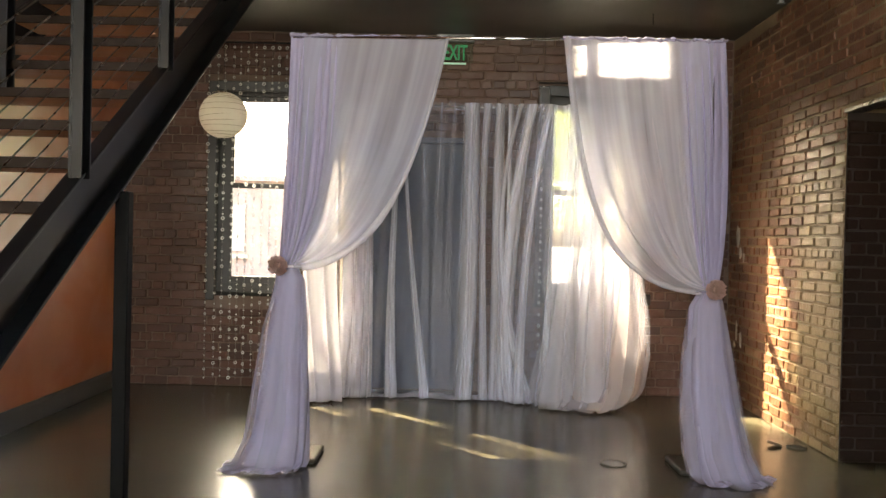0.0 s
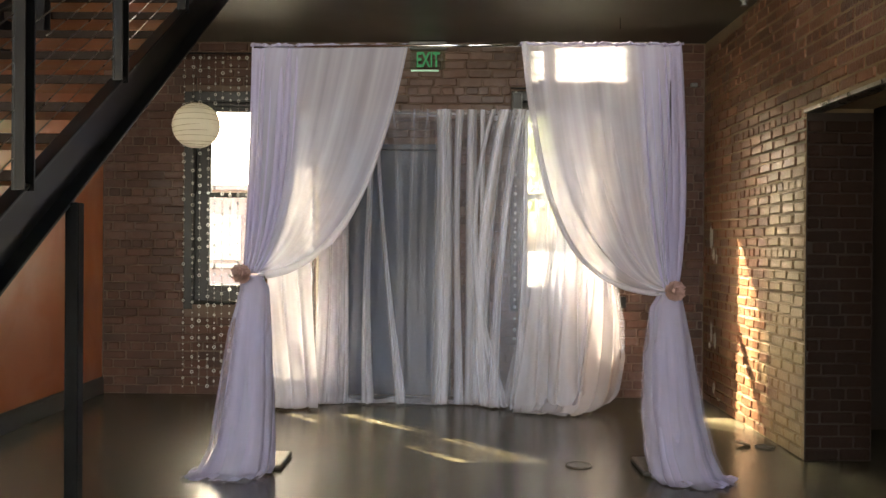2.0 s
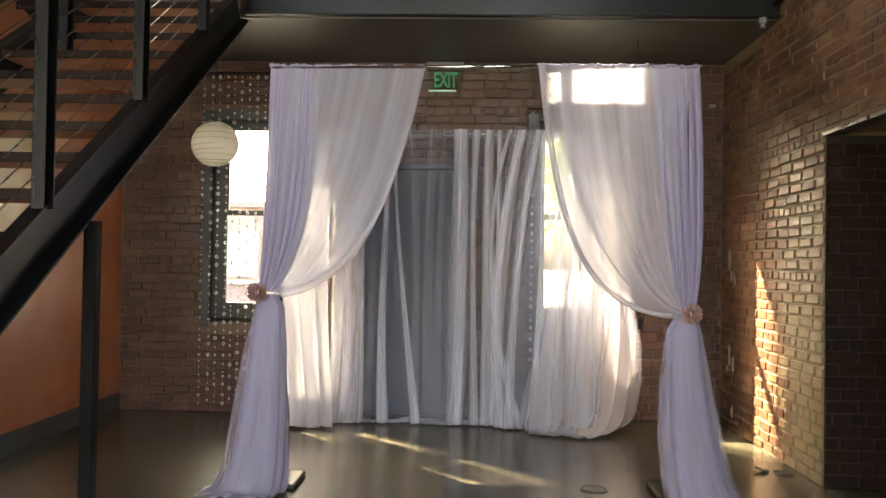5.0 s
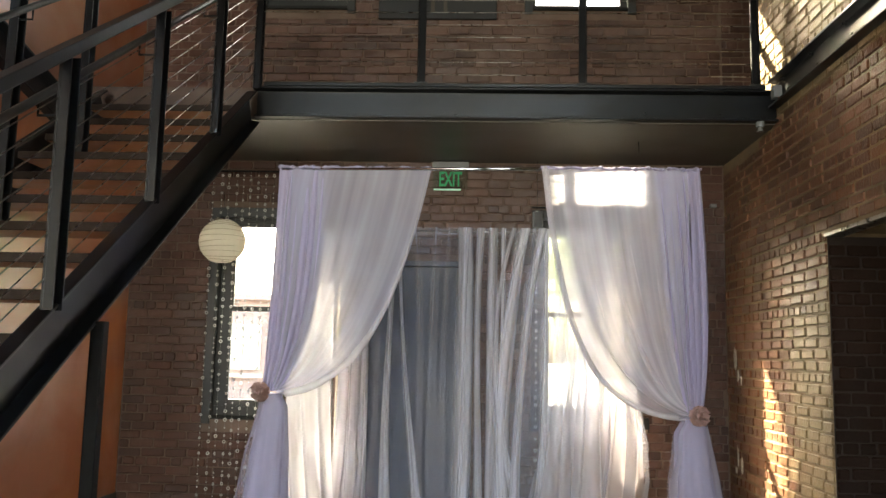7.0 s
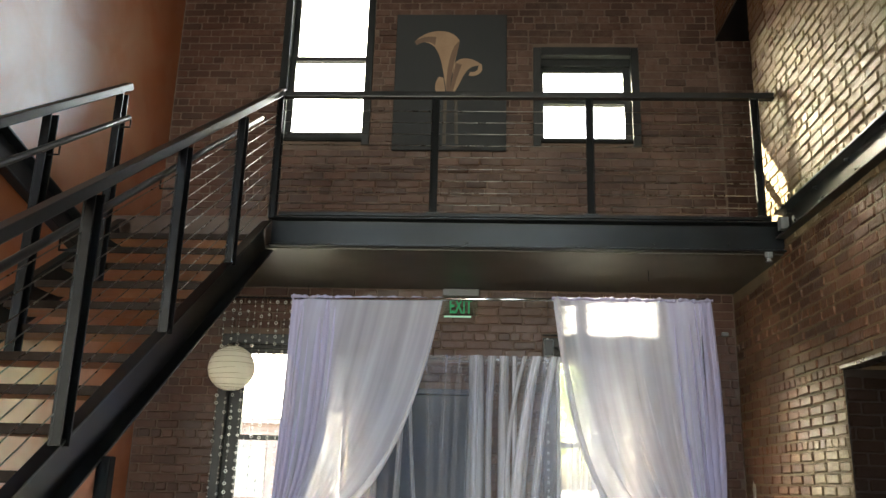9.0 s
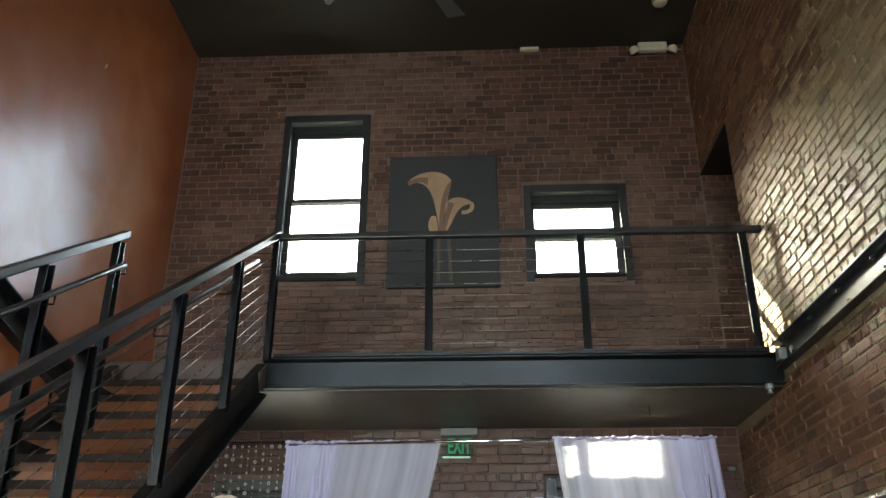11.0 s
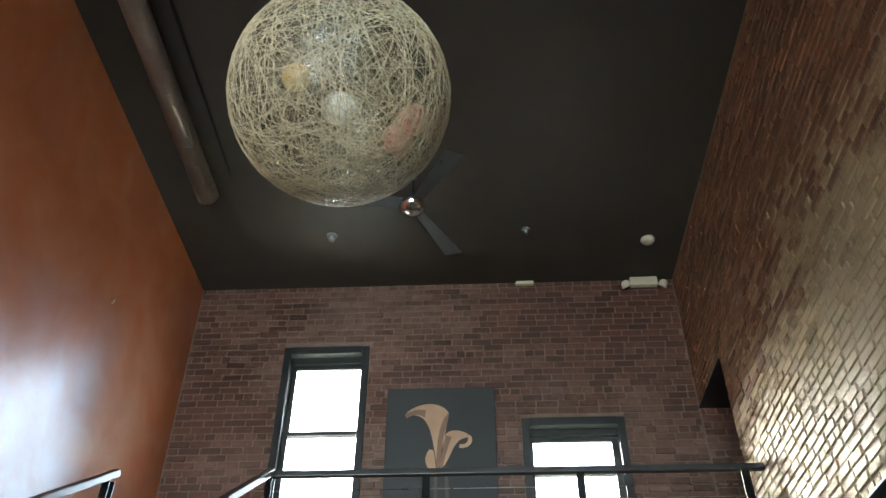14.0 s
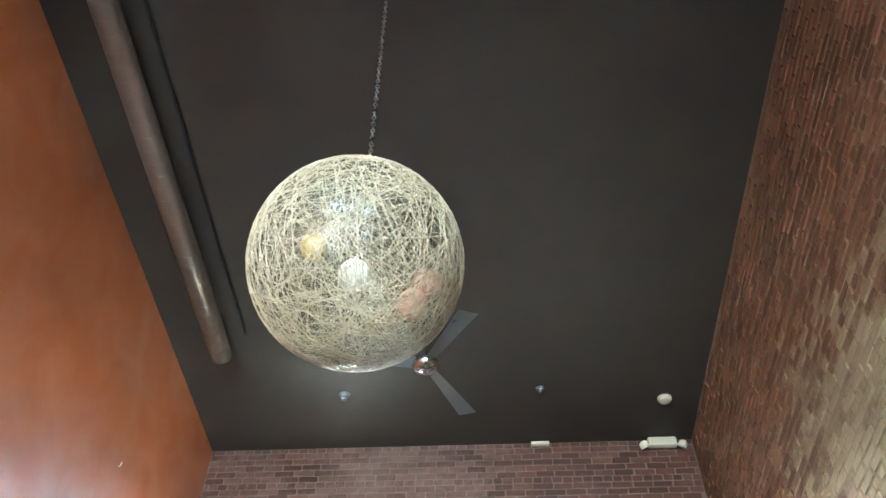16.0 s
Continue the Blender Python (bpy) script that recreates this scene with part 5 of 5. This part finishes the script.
part("resin_film", lathe(bmesh.new(), [((GR - 0.012) * math.sin(a), -(GR - 0.012) * math.cos(a)) for a in np.linspace(0.02, math.pi - 0.02, 40)], tuple(GC), 56), M_RESIN, globe, "thin clear resin film between the strands", smooth=True)
part("inner_film", lathe(bmesh.new(), [((GR - 0.02) * math.sin(a), -(GR - 0.02) * math.cos(a)) for a in np.linspace(0.02, math.pi - 0.02, 40)], tuple(GC), 56), M_HAZE, globe, "milky haze of dried resin", smooth=True)
part("bulb", lathe(bmesh.new(), [(0.003, -0.168)] + [(0.080 * math.sin(a), -0.088 - 0.080 * math.cos(a)) for a in np.linspace(0.1, 2.7, 14)] + [(0.02, 0.0), (0.02, 0.04)], tuple(GC), 24), M_BULB, globe, "frosted round bulb", smooth=True)
part("socket", lathe(bmesh.new(), [(0.022, 0.01), (0.028, 0.04), (0.028, 0.11), (0.012, 0.13)], tuple(GC), 16), M_CHROME, globe, smooth=True)
part("stem", tube(bmesh.new(), [GC + Vector((0, 0, 0.12)), GC + Vector((0, 0, GR))], 0.006, 8), M_CHROME, globe)


def pompom(at, r, mat, seed, name, label):
    r2 = random.Random(seed)
    bm = bmesh.new()
    for i in range(110):
        d = Vector((r2.gauss(0, 1), r2.gauss(0, 1), r2.gauss(0, 1))).normalized()
        e1 = d.orthogonal().normalized()
        e2 = d.cross(e1)
        s = r * 0.42
        c = Vector(at) + d * r * 0.75
        sheet(bm, lambda u, v: c + e1 * (u - 0.5) * 2 * s + e2 * (v - 0.5) * 2 * s + d * (0.35 * s - 1.2 * s * ((u - 0.5) ** 2 + (v - 0.5) ** 2)), 2, 2)
    part(name, bm, mat, globe, label, smooth=True)


# petal balls stand in for coloured reflections in the globe
pompom(GC + Vector((-0.132, -0.291, -0.215)), 0.070, M_YELLOW, 1, "flower", "yellow petal ball standing in for a reflection")
pompom(GC + Vector((0.324, 0.271, 0.126)), 0.095, M_PINK, 2, "flower", "pink petal ball standing in for a reflection")
pompom(GC + Vector((0.245, 0.300, 0.010)), 0.095, M_PINK, 3, "flower", "pink petal ball standing in for a reflection")
chain = thing("lamp_chain", "dark metal chain holding the globe lamp", "chain", (GC.x, GC.y, C))
link_bm = tube(bmesh.new(), [(0.011 * math.cos(a), 0, 0.019 * math.sin(a)) for a in np.linspace(0, 2 * math.pi, 11)[:-1]], 0.0032, 5, closed=True)
LINK = mesh_from("link", link_bm)
LINK.materials.append(M_CABLE)
low, high = GC + Vector((0, 0, GR + 0.015)), Vector((GC.x, 2.12, C - 0.045))
run = high - low
steps = int(run.length / 0.031)
tilt = run.to_track_quat("Z", "Y").to_matrix().to_4x4()
for k in range(steps + 1):
    ob = new("link", LINK)
    ob.parent = chain
    ob.matrix_parent_inverse = chain.matrix_basis.inverted()
    ob.matrix_basis = Matrix.Translation(low + run * (k / steps)) @ tilt @ Matrix.Rotation(math.pi / 2 * (k % 2) + 0.2 * math.sin(k), 4, "Z")
part("hook", lathe(bmesh.new(), [(0.014, 0), (0.014, -0.02), (0.006, -0.05)], (high.x, high.y, C), 12), M_CEIL, chain, smooth=True)

# ---- ceiling fan ----
FX, FY, FZ = -0.06, 5.6, 6.88
fan = thing("ceiling_fan", "dark three-blade ceiling fan with a chrome hub, at rest", "ceiling fan", (FX, FY, C))
part("downrod", tube(bmesh.new(), [(FX, FY, FZ + 0.05), (FX, FY, C)], 0.013, 10), M_STEEL, fan, smooth=True)
part("canopy", lathe(bmesh.new(), [(0.07, 0), (0.065, -0.04), (0.02, -0.07)], (FX, FY, C), 20), M_STEEL, fan, smooth=True)
part("hub", lathe(bmesh.new(), [(0.02, 0.10), (0.07, 0.085), (0.12, 0.035), (0.128, 0.0), (0.10, -0.045), (0.035, -0.07)], (FX, FY, FZ), 28), M_CHROME, fan, "polished chrome motor hub", smooth=True)
for ang in (63.0, -58.0, 196.0):
    a = radians(ang)

    def blade(u, v, a=a):
        r = 0.09 + 0.72 * u
        w = (0.055 + 0.045 * u) * (2 * v - 1)
        zz = 0.02 + 0.022 * (2 * v - 1) - 0.02 * u
        return (FX + r * math.cos(a) - w * math.sin(a), FY + r * math.sin(a) + w * math.cos(a), FZ + zz)

    bm = sheet(bmesh.new(), blade, 12, 4)
    bmesh.ops.solidify(bm, geom=bm.faces[:], thickness=0.008)
    part("blade", bm, M_FAN, fan)

# ---- duct ----
duct = thing("round_duct", "dark round spiral duct along the ceiling", "duct", (-2.04, 2.0, 7.1))
DX, DZ, DR = -2.050, 7.10, 0.104
part("pipe", tube(bmesh.new(), [(DX, 5.62, DZ), (DX, 4.2, DZ), (DX, 2.5, DZ), (DX, FRONT + 0.01, DZ)], DR, 32), M_DUCT, duct, smooth=True)
for i in range(46):
    y = 5.55 - i * 0.12
    part("seam", tube(bmesh.new(), [(DX + DR * math.cos(a), y + 0.05 * a / 6.28, DZ + DR * math.sin(a)) for a in np.linspace(0, 2 * math.pi, 25)[:-1]], 0.0022, 5, closed=True), M_DUCT, duct)
for y in (5.0, 2.6, 0.2):
    part("strap", boxed(DX - 0.01, DX + 0.01, y - 0.012, y + 0.012, DZ + DR - 0.004, C), M_STEEL, duct)
wirep = thing("ceiling_pipe", "thin dark pipe running beside the duct", "pipe", (-1.86, 3, 7.28))
part("pipe", tube(bmesh.new(), [(-1.84, 5.5, 7.29), (-1.84, FRONT + 0.02, 7.29)], 0.012, 8), M_STEEL, wirep)

# ---- floor fittings ----
fbox = thing("floor_outlet", "round brass-rimmed outlet cover flush in the concrete", "floor outlet", (1.29, 5.08, 0))
part("rim", tube(bmesh.new(), [(1.29 + 0.076 * math.cos(a), 5.08 + 0.076 * math.sin(a), 0.003) for a in np.linspace(0, 2 * math.pi, 41)[:-1]], 0.005, 6, closed=True), M_PLATE, fbox)
part("cover", lathe(bmesh.new(), [(0.07, 0.0), (0.07, 0.004), (0.062, 0.005)], (1.29, 5.08, 0.0), 32), M_CONCRETE, fbox)
fbox2 = thing("floor_outlet", "open round floor outlet with its cover tipped aside", "floor outlet", (2.56, 5.62, 0))
part("rim", tube(bmesh.new(), [(2.61 + 0.06 * math.cos(a), 5.60 + 0.06 * math.sin(a), 0.004) for a in np.linspace(0, 2 * math.pi, 41)[:-1]], 0.006, 6, closed=True), M_PLATE, fbox2)
# Flat black disc; the open hole's darkness is put into its colour.
part("well", lathe(bmesh.new(), [(0.05, 0.0), (0.05, 0.002)], (2.61, 5.60, 0.0), 28), M_BLACK, fbox2)
bm = lathe(bmesh.new(), [(0.05, -0.004), (0.05, 0.004), (0.044, 0.006)], (0, 0, 0), 28)
bmesh.ops.rotate(bm, verts=bm.verts, cent=(0, 0, 0), matrix=Matrix.Rotation(0.25, 3, "Y"))
bmesh.ops.translate(bm, verts=bm.verts, vec=(2.48, 5.64, 0.018))
part("cover", bm, M_PLATE, fbox2)

# ---- outside the windows ----
far = thing("brick_building", "brick building across the street in full sun", "building", (-6, 24, 0))
part("wall", boxed(-16, 2.0, 24, 32, -0.25, 2.9), M_FARBRICK, far)
part("roof", boxed(-16.2, 2.2, 23.8, 32.2, 2.9, 3.05), M_FARBRICK, far)
for i in range(8):
    x = -14.5 + i * 2.0
    w = part("window", boxed(x, x + 0.9, 23.93, 23.995, 0.9, 2.2), M_WHITEPL, far)
    part("sill", boxed(x - 0.1, x + 1.0, 23.9, 23.99, 0.68, 0.79), M_WHITEPL, w)
tree = thing("street_tree", "young leafy tree on the pavement outside", "tree", (2.6, 13.5, -0.25))
part("trunk", tube(bmesh.new(), [(2.6, 13.5, -0.25), (2.58, 13.5, 1.2), (2.65, 13.48, 2.2), (2.7, 13.5, 3.6)], [0.09, 0.075, 0.06, 0.02], 10), M_BARK, tree, smooth=True)
for a in range(6):
    ang = a * 1.05
    part("limb", tube(bmesh.new(), [(2.63, 13.49, 1.9 + 0.15 * a), (2.63 + 0.5 * math.cos(ang), 13.5 + 0.5 * math.sin(ang), 2.3 + 0.2 * a), (2.63 + 1.0 * math.cos(ang), 13.5 + 1.0 * math.sin(ang), 2.6 + 0.22 * a)], [0.035, 0.022, 0.008], 6), M_BARK, tree)


def leaves(tree, middle, size, count, seed):
    """A loose crown of small leaves round a middle, uneven and with gaps."""
    rl = random.Random(seed)
    verts, faces = [], []
    for i in range(count):
        d = Vector((rl.gauss(0, 0.52), rl.gauss(0, 0.5), rl.gauss(0, 0.46)))
        if noise.noise(d * 1.6 + Vector((seed, 0, 0))) < -0.12 or d.length > 1.25:
            continue
        c = Vector(middle) + d * size
        e1 = Vector((rl.gauss(0, 1), rl.gauss(0, 1), rl.gauss(0, 1))).normalized()
        e2 = e1.orthogonal().normalized()
        s = rl.uniform(0.05, 0.09)
        k = len(verts)
        verts += [c - e1 * s, c + e2 * s * 0.55, c + e1 * s, c - e2 * s * 0.55]
        faces.append((k, k + 1, k + 2, k + 3))
    me = bpy.data.meshes.new("crown")
    me.from_pydata(verts, [], faces)
    me.materials.append(M_LEAF)
    crown = new("crown", me)
    crown.parent = tree
    crown.matrix_parent_inverse = tree.matrix_basis.inverted()
    tagged(crown, "loose crown of small green leaves", kind="stuff")


leaves(tree, (2.5, 13.5, 3.15), 1.4, 9000, 9)
# an unseen tree, added to keep sun off part of the lower left window
for tx, ty, lean, top, size, seed in ((-7.2, 12.7, 0.0, 7.4, 0.9, 5),):
    tall = thing("street_tree", "unseen tall tree added to shade the lower window", "tree", (tx, ty, -0.25))
    part("trunk", tube(bmesh.new(), [(tx, ty, -0.25), (tx + 0.05, ty, 0.4 * top), (tx + 0.4 * lean, ty - 0.02, 0.75 * top), (tx + lean, ty, top + 0.6)], [0.15, 0.12, 0.08, 0.02], 10), M_BARK, tall, smooth=True)
    for a in range(6):
        ang = a * 1.05 + seed
        part("limb", tube(bmesh.new(), [(tx + 0.4 * lean, ty, 0.75 * top + 0.05 * a), (tx + lean + 0.35 * math.cos(ang), ty + 0.35 * math.sin(ang), top - 0.5 + 0.1 * a), (tx + lean + 0.7 * math.cos(ang), ty + 0.7 * math.sin(ang), top - 0.4 + 0.18 * a)], [0.04, 0.025, 0.008], 6), M_BARK, tall)
    leaves(tall, (tx + lean, ty, top), size, 6000, seed)

# ---- bricks ----


def brick_spots(u0, u1, v0, v1, holes, course, pitch, rng, gap=0.004):
    out, row, v = [], 0, v0
    while v + course * 0.8 < v1:
        head = row % 6 == 5
        p = pitch / 2 if head else pitch
        u = u0 - (p * 0.5 if row % 2 else 0) - rng.uniform(0, 0.02)
        while u < u1:
            w = p * rng.uniform(0.94, 1.06)
            a, b = max(u, u0) + gap, min(u + w, u1) - gap
            lo, hi = v + gap, min(v + course, v1) - gap
            cells = [(a, b)]
            for h in holes:
                if hi > h[2] - 0.004 and lo < h[3] + 0.004:
                    nxt = []
                    for s, e in cells:
                        if e <= h[0] or s >= h[1]:
                            nxt.append((s, e))
                        else:
                            nxt += [(s, h[0] - 0.004), (h[1] + 0.004, e)]
                    cells = nxt
            dv = rng.uniform(-0.0025, 0.0025)
            out += [(s + rng.uniform(0, 0.003), e - rng.uniform(0, 0.003), lo + dv, hi + dv) for s, e in cells if e - s > 0.03]
            u += w
        v += course
        row += 1
    return out


def brick_shape(w, h, rng, deep):
    """The outline of a worn brick, back on the mortar and front proud of it."""
    j = lambda s: rng.uniform(-s, s)
    c = min(0.008, w * 0.2)
    ring = [(c, 0), (w - c, 0), (w, c), (w, h - c), (w - c, h), (c, h), (0, h - c), (0, c)]
    d = deep + rng.uniform(-0.004, 0.006)
    inset = [((u - w / 2) * (1 - 0.010 / w) + w / 2 + j(0.004), (v - h / 2) * (1 - 0.010 / h) + h / 2 + j(0.0045)) for u, v in ring]
    return [(u, v, 0.0) for u, v in ring] + [(u, v, max(0.003, d + j(0.002))) for u, v in inset]


FACES = [(8, 9, 10, 11, 12, 13, 14, 15)] + [(k, (k + 1) % 8, 8 + (k + 1) % 8, 8 + k) for k in range(8)]


def lay_bricks(wall, spots, near, place, mat, rng, deep, flip):
    """Single bricks inside the stretch near(), the rest joined."""
    verts, faces, shared, count = [], [], {}, 0
    order = [q[::-1] for q in FACES] if flip else FACES
    for u0, u1, v0, v1 in spots:
        w, h = u1 - u0, v1 - v0
        if count < 300 and near((u0 + u1) / 2, (v0 + v1) / 2):
            key = (round(w, 2), round(h, 2), rng.randrange(3))
            if key not in shared:
                me = bpy.data.meshes.new("brick")
                me.from_pydata([Vector(place(*p)) - Vector(place(0, 0, 0)) for p in brick_shape(key[0], key[1], rng, deep)], [], order)
                me.materials.append(mat)
                shared[key] = me
            ob = new("brick", shared[key])
            ob.parent = wall
            ob.location = place(u0, v0, 0)
            count += 1
        else:
            k = len(verts)
            verts += [place(u0 + a, v0 + b, c) for a, b, c in brick_shape(w, h, rng, deep)]
            faces += [tuple(k + i for i in q) for q in order]
    me = bpy.data.meshes.new("brickwork")
    me.from_pydata(verts, [], faces)
    me.materials.append(mat)
    ob = new("brickwork", me)
    ob.parent = wall
    tagged(ob, "weathered brick courses with worn edges", kind="stuff")


rng = random.Random(7)
pad = 0.045
far_pad = [(h[0] - pad, h[1] + pad, h[2] - 0.045, h[3] + 0.06) for h in far_holes[:4]] + [DOOR]
far_spots = brick_spots(LX + 0.002, R - 0.004, 0.0, C, far_pad, 0.0765, 0.212, rng) + brick_spots(R + 0.42, 4.5, DECK, 5.7, [], 0.0765, 0.212, rng)
far_spots += brick_spots(R + 0.004, R + 0.42, DECK + 0.005, 5.69, [], 0.0765, 0.212, rng)
# the balcony floor covers one band of the wall
far_spots = [s for s in far_spots if not (SOFFIT - 0.05 < s[2] and s[3] < DECK + 0.0)]
lay_bricks(wall_north, far_spots, lambda u, v: 0.35 < u < 2.7 and 0.0 < v < 3.1 and not (1.0 < u < 1.9 and v < 2.6), lambda u, v, w: (u, W - w, v), M_BRICK, rng, 0.005, True)
right_spots = brick_spots(0.6, W - 0.016, 0.0, C, [OPEN, (NICHE[0], W, NICHE[2] - 0.3, NICHE[3] + 0.01)], 0.0745, 0.212, rng, 0.0065)
right_spots = [s for s in right_spots if not (s[0] > B and SOFFIT - 0.05 < s[2] and s[3] < DECK)]
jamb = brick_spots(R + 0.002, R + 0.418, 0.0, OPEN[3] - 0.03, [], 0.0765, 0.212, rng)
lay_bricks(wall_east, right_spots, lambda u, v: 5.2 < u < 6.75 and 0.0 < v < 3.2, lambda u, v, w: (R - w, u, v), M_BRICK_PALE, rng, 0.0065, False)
# the reveal of the wide doorway, its shade put into near-black brick and mortar
part("jamb_mortar", boxed(R + 0.001, R + 0.419, OPEN[1] - 0.004, OPEN[1] - 0.001, 0.001, OPEN[3] - 0.025), M_PLASTER, wall_east, "reveal mortar darkened for the doorway's shade")
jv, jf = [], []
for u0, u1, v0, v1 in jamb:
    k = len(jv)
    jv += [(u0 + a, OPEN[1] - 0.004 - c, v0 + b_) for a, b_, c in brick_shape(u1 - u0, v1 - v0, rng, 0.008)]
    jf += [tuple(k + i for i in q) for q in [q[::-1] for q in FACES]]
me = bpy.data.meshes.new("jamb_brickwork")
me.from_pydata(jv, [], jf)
me.materials.append(M_BRICK_REVEAL)
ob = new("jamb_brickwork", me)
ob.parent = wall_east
tagged(ob, "brick reveal with the doorway's shade painted in", kind="stuff")


def plaster(y, z, wy, hz, seed):
    """A flake of old plaster left on the side wall."""
    rr = random.Random(seed)
    ring = [(y + wy * math.cos(a) * rr.uniform(0.6, 1.1), z + hz * math.sin(a) * rr.uniform(0.7, 1.1)) for a in np.linspace(0, 2 * math.pi, 15)[:-1]]
    bm = bmesh.new()
    outer = [bm.verts.new((R - 0.008, p, q)) for p, q in ring]
    inner = [bm.verts.new((R - 0.016, y + (p - y) * 0.85, z + (q - z) * 0.85)) for p, q in ring]
    for k in range(14):
        bm.faces.new((outer[k], outer[(k + 1) % 14], inner[(k + 1) % 14], inner[k]))
    bm.faces.new(inner)
    bmesh.ops.recalc_face_normals(bm, faces=bm.faces)
    part("plaster_remnant", bm, M_PLASTERBIT, wall_east, "flake of old white plaster")


plaster(7.17, 1.42, 0.045, 0.11, 1)
plaster(7.10, 1.28, 0.03, 0.06, 2)
plaster(7.15, 0.62, 0.02, 0.10, 3)
plaster(7.2, 0.50, 0.03, 0.03, 4)
plaster(7.05, 0.55, 0.028, 0.08, 5)
plaster(7.08, 0.15, 0.03, 0.05, 6)
plaster(6.94, 0.08, 0.05, 0.018, 7)
plaster(7.02, 1.25, 0.02, 0.045, 8)
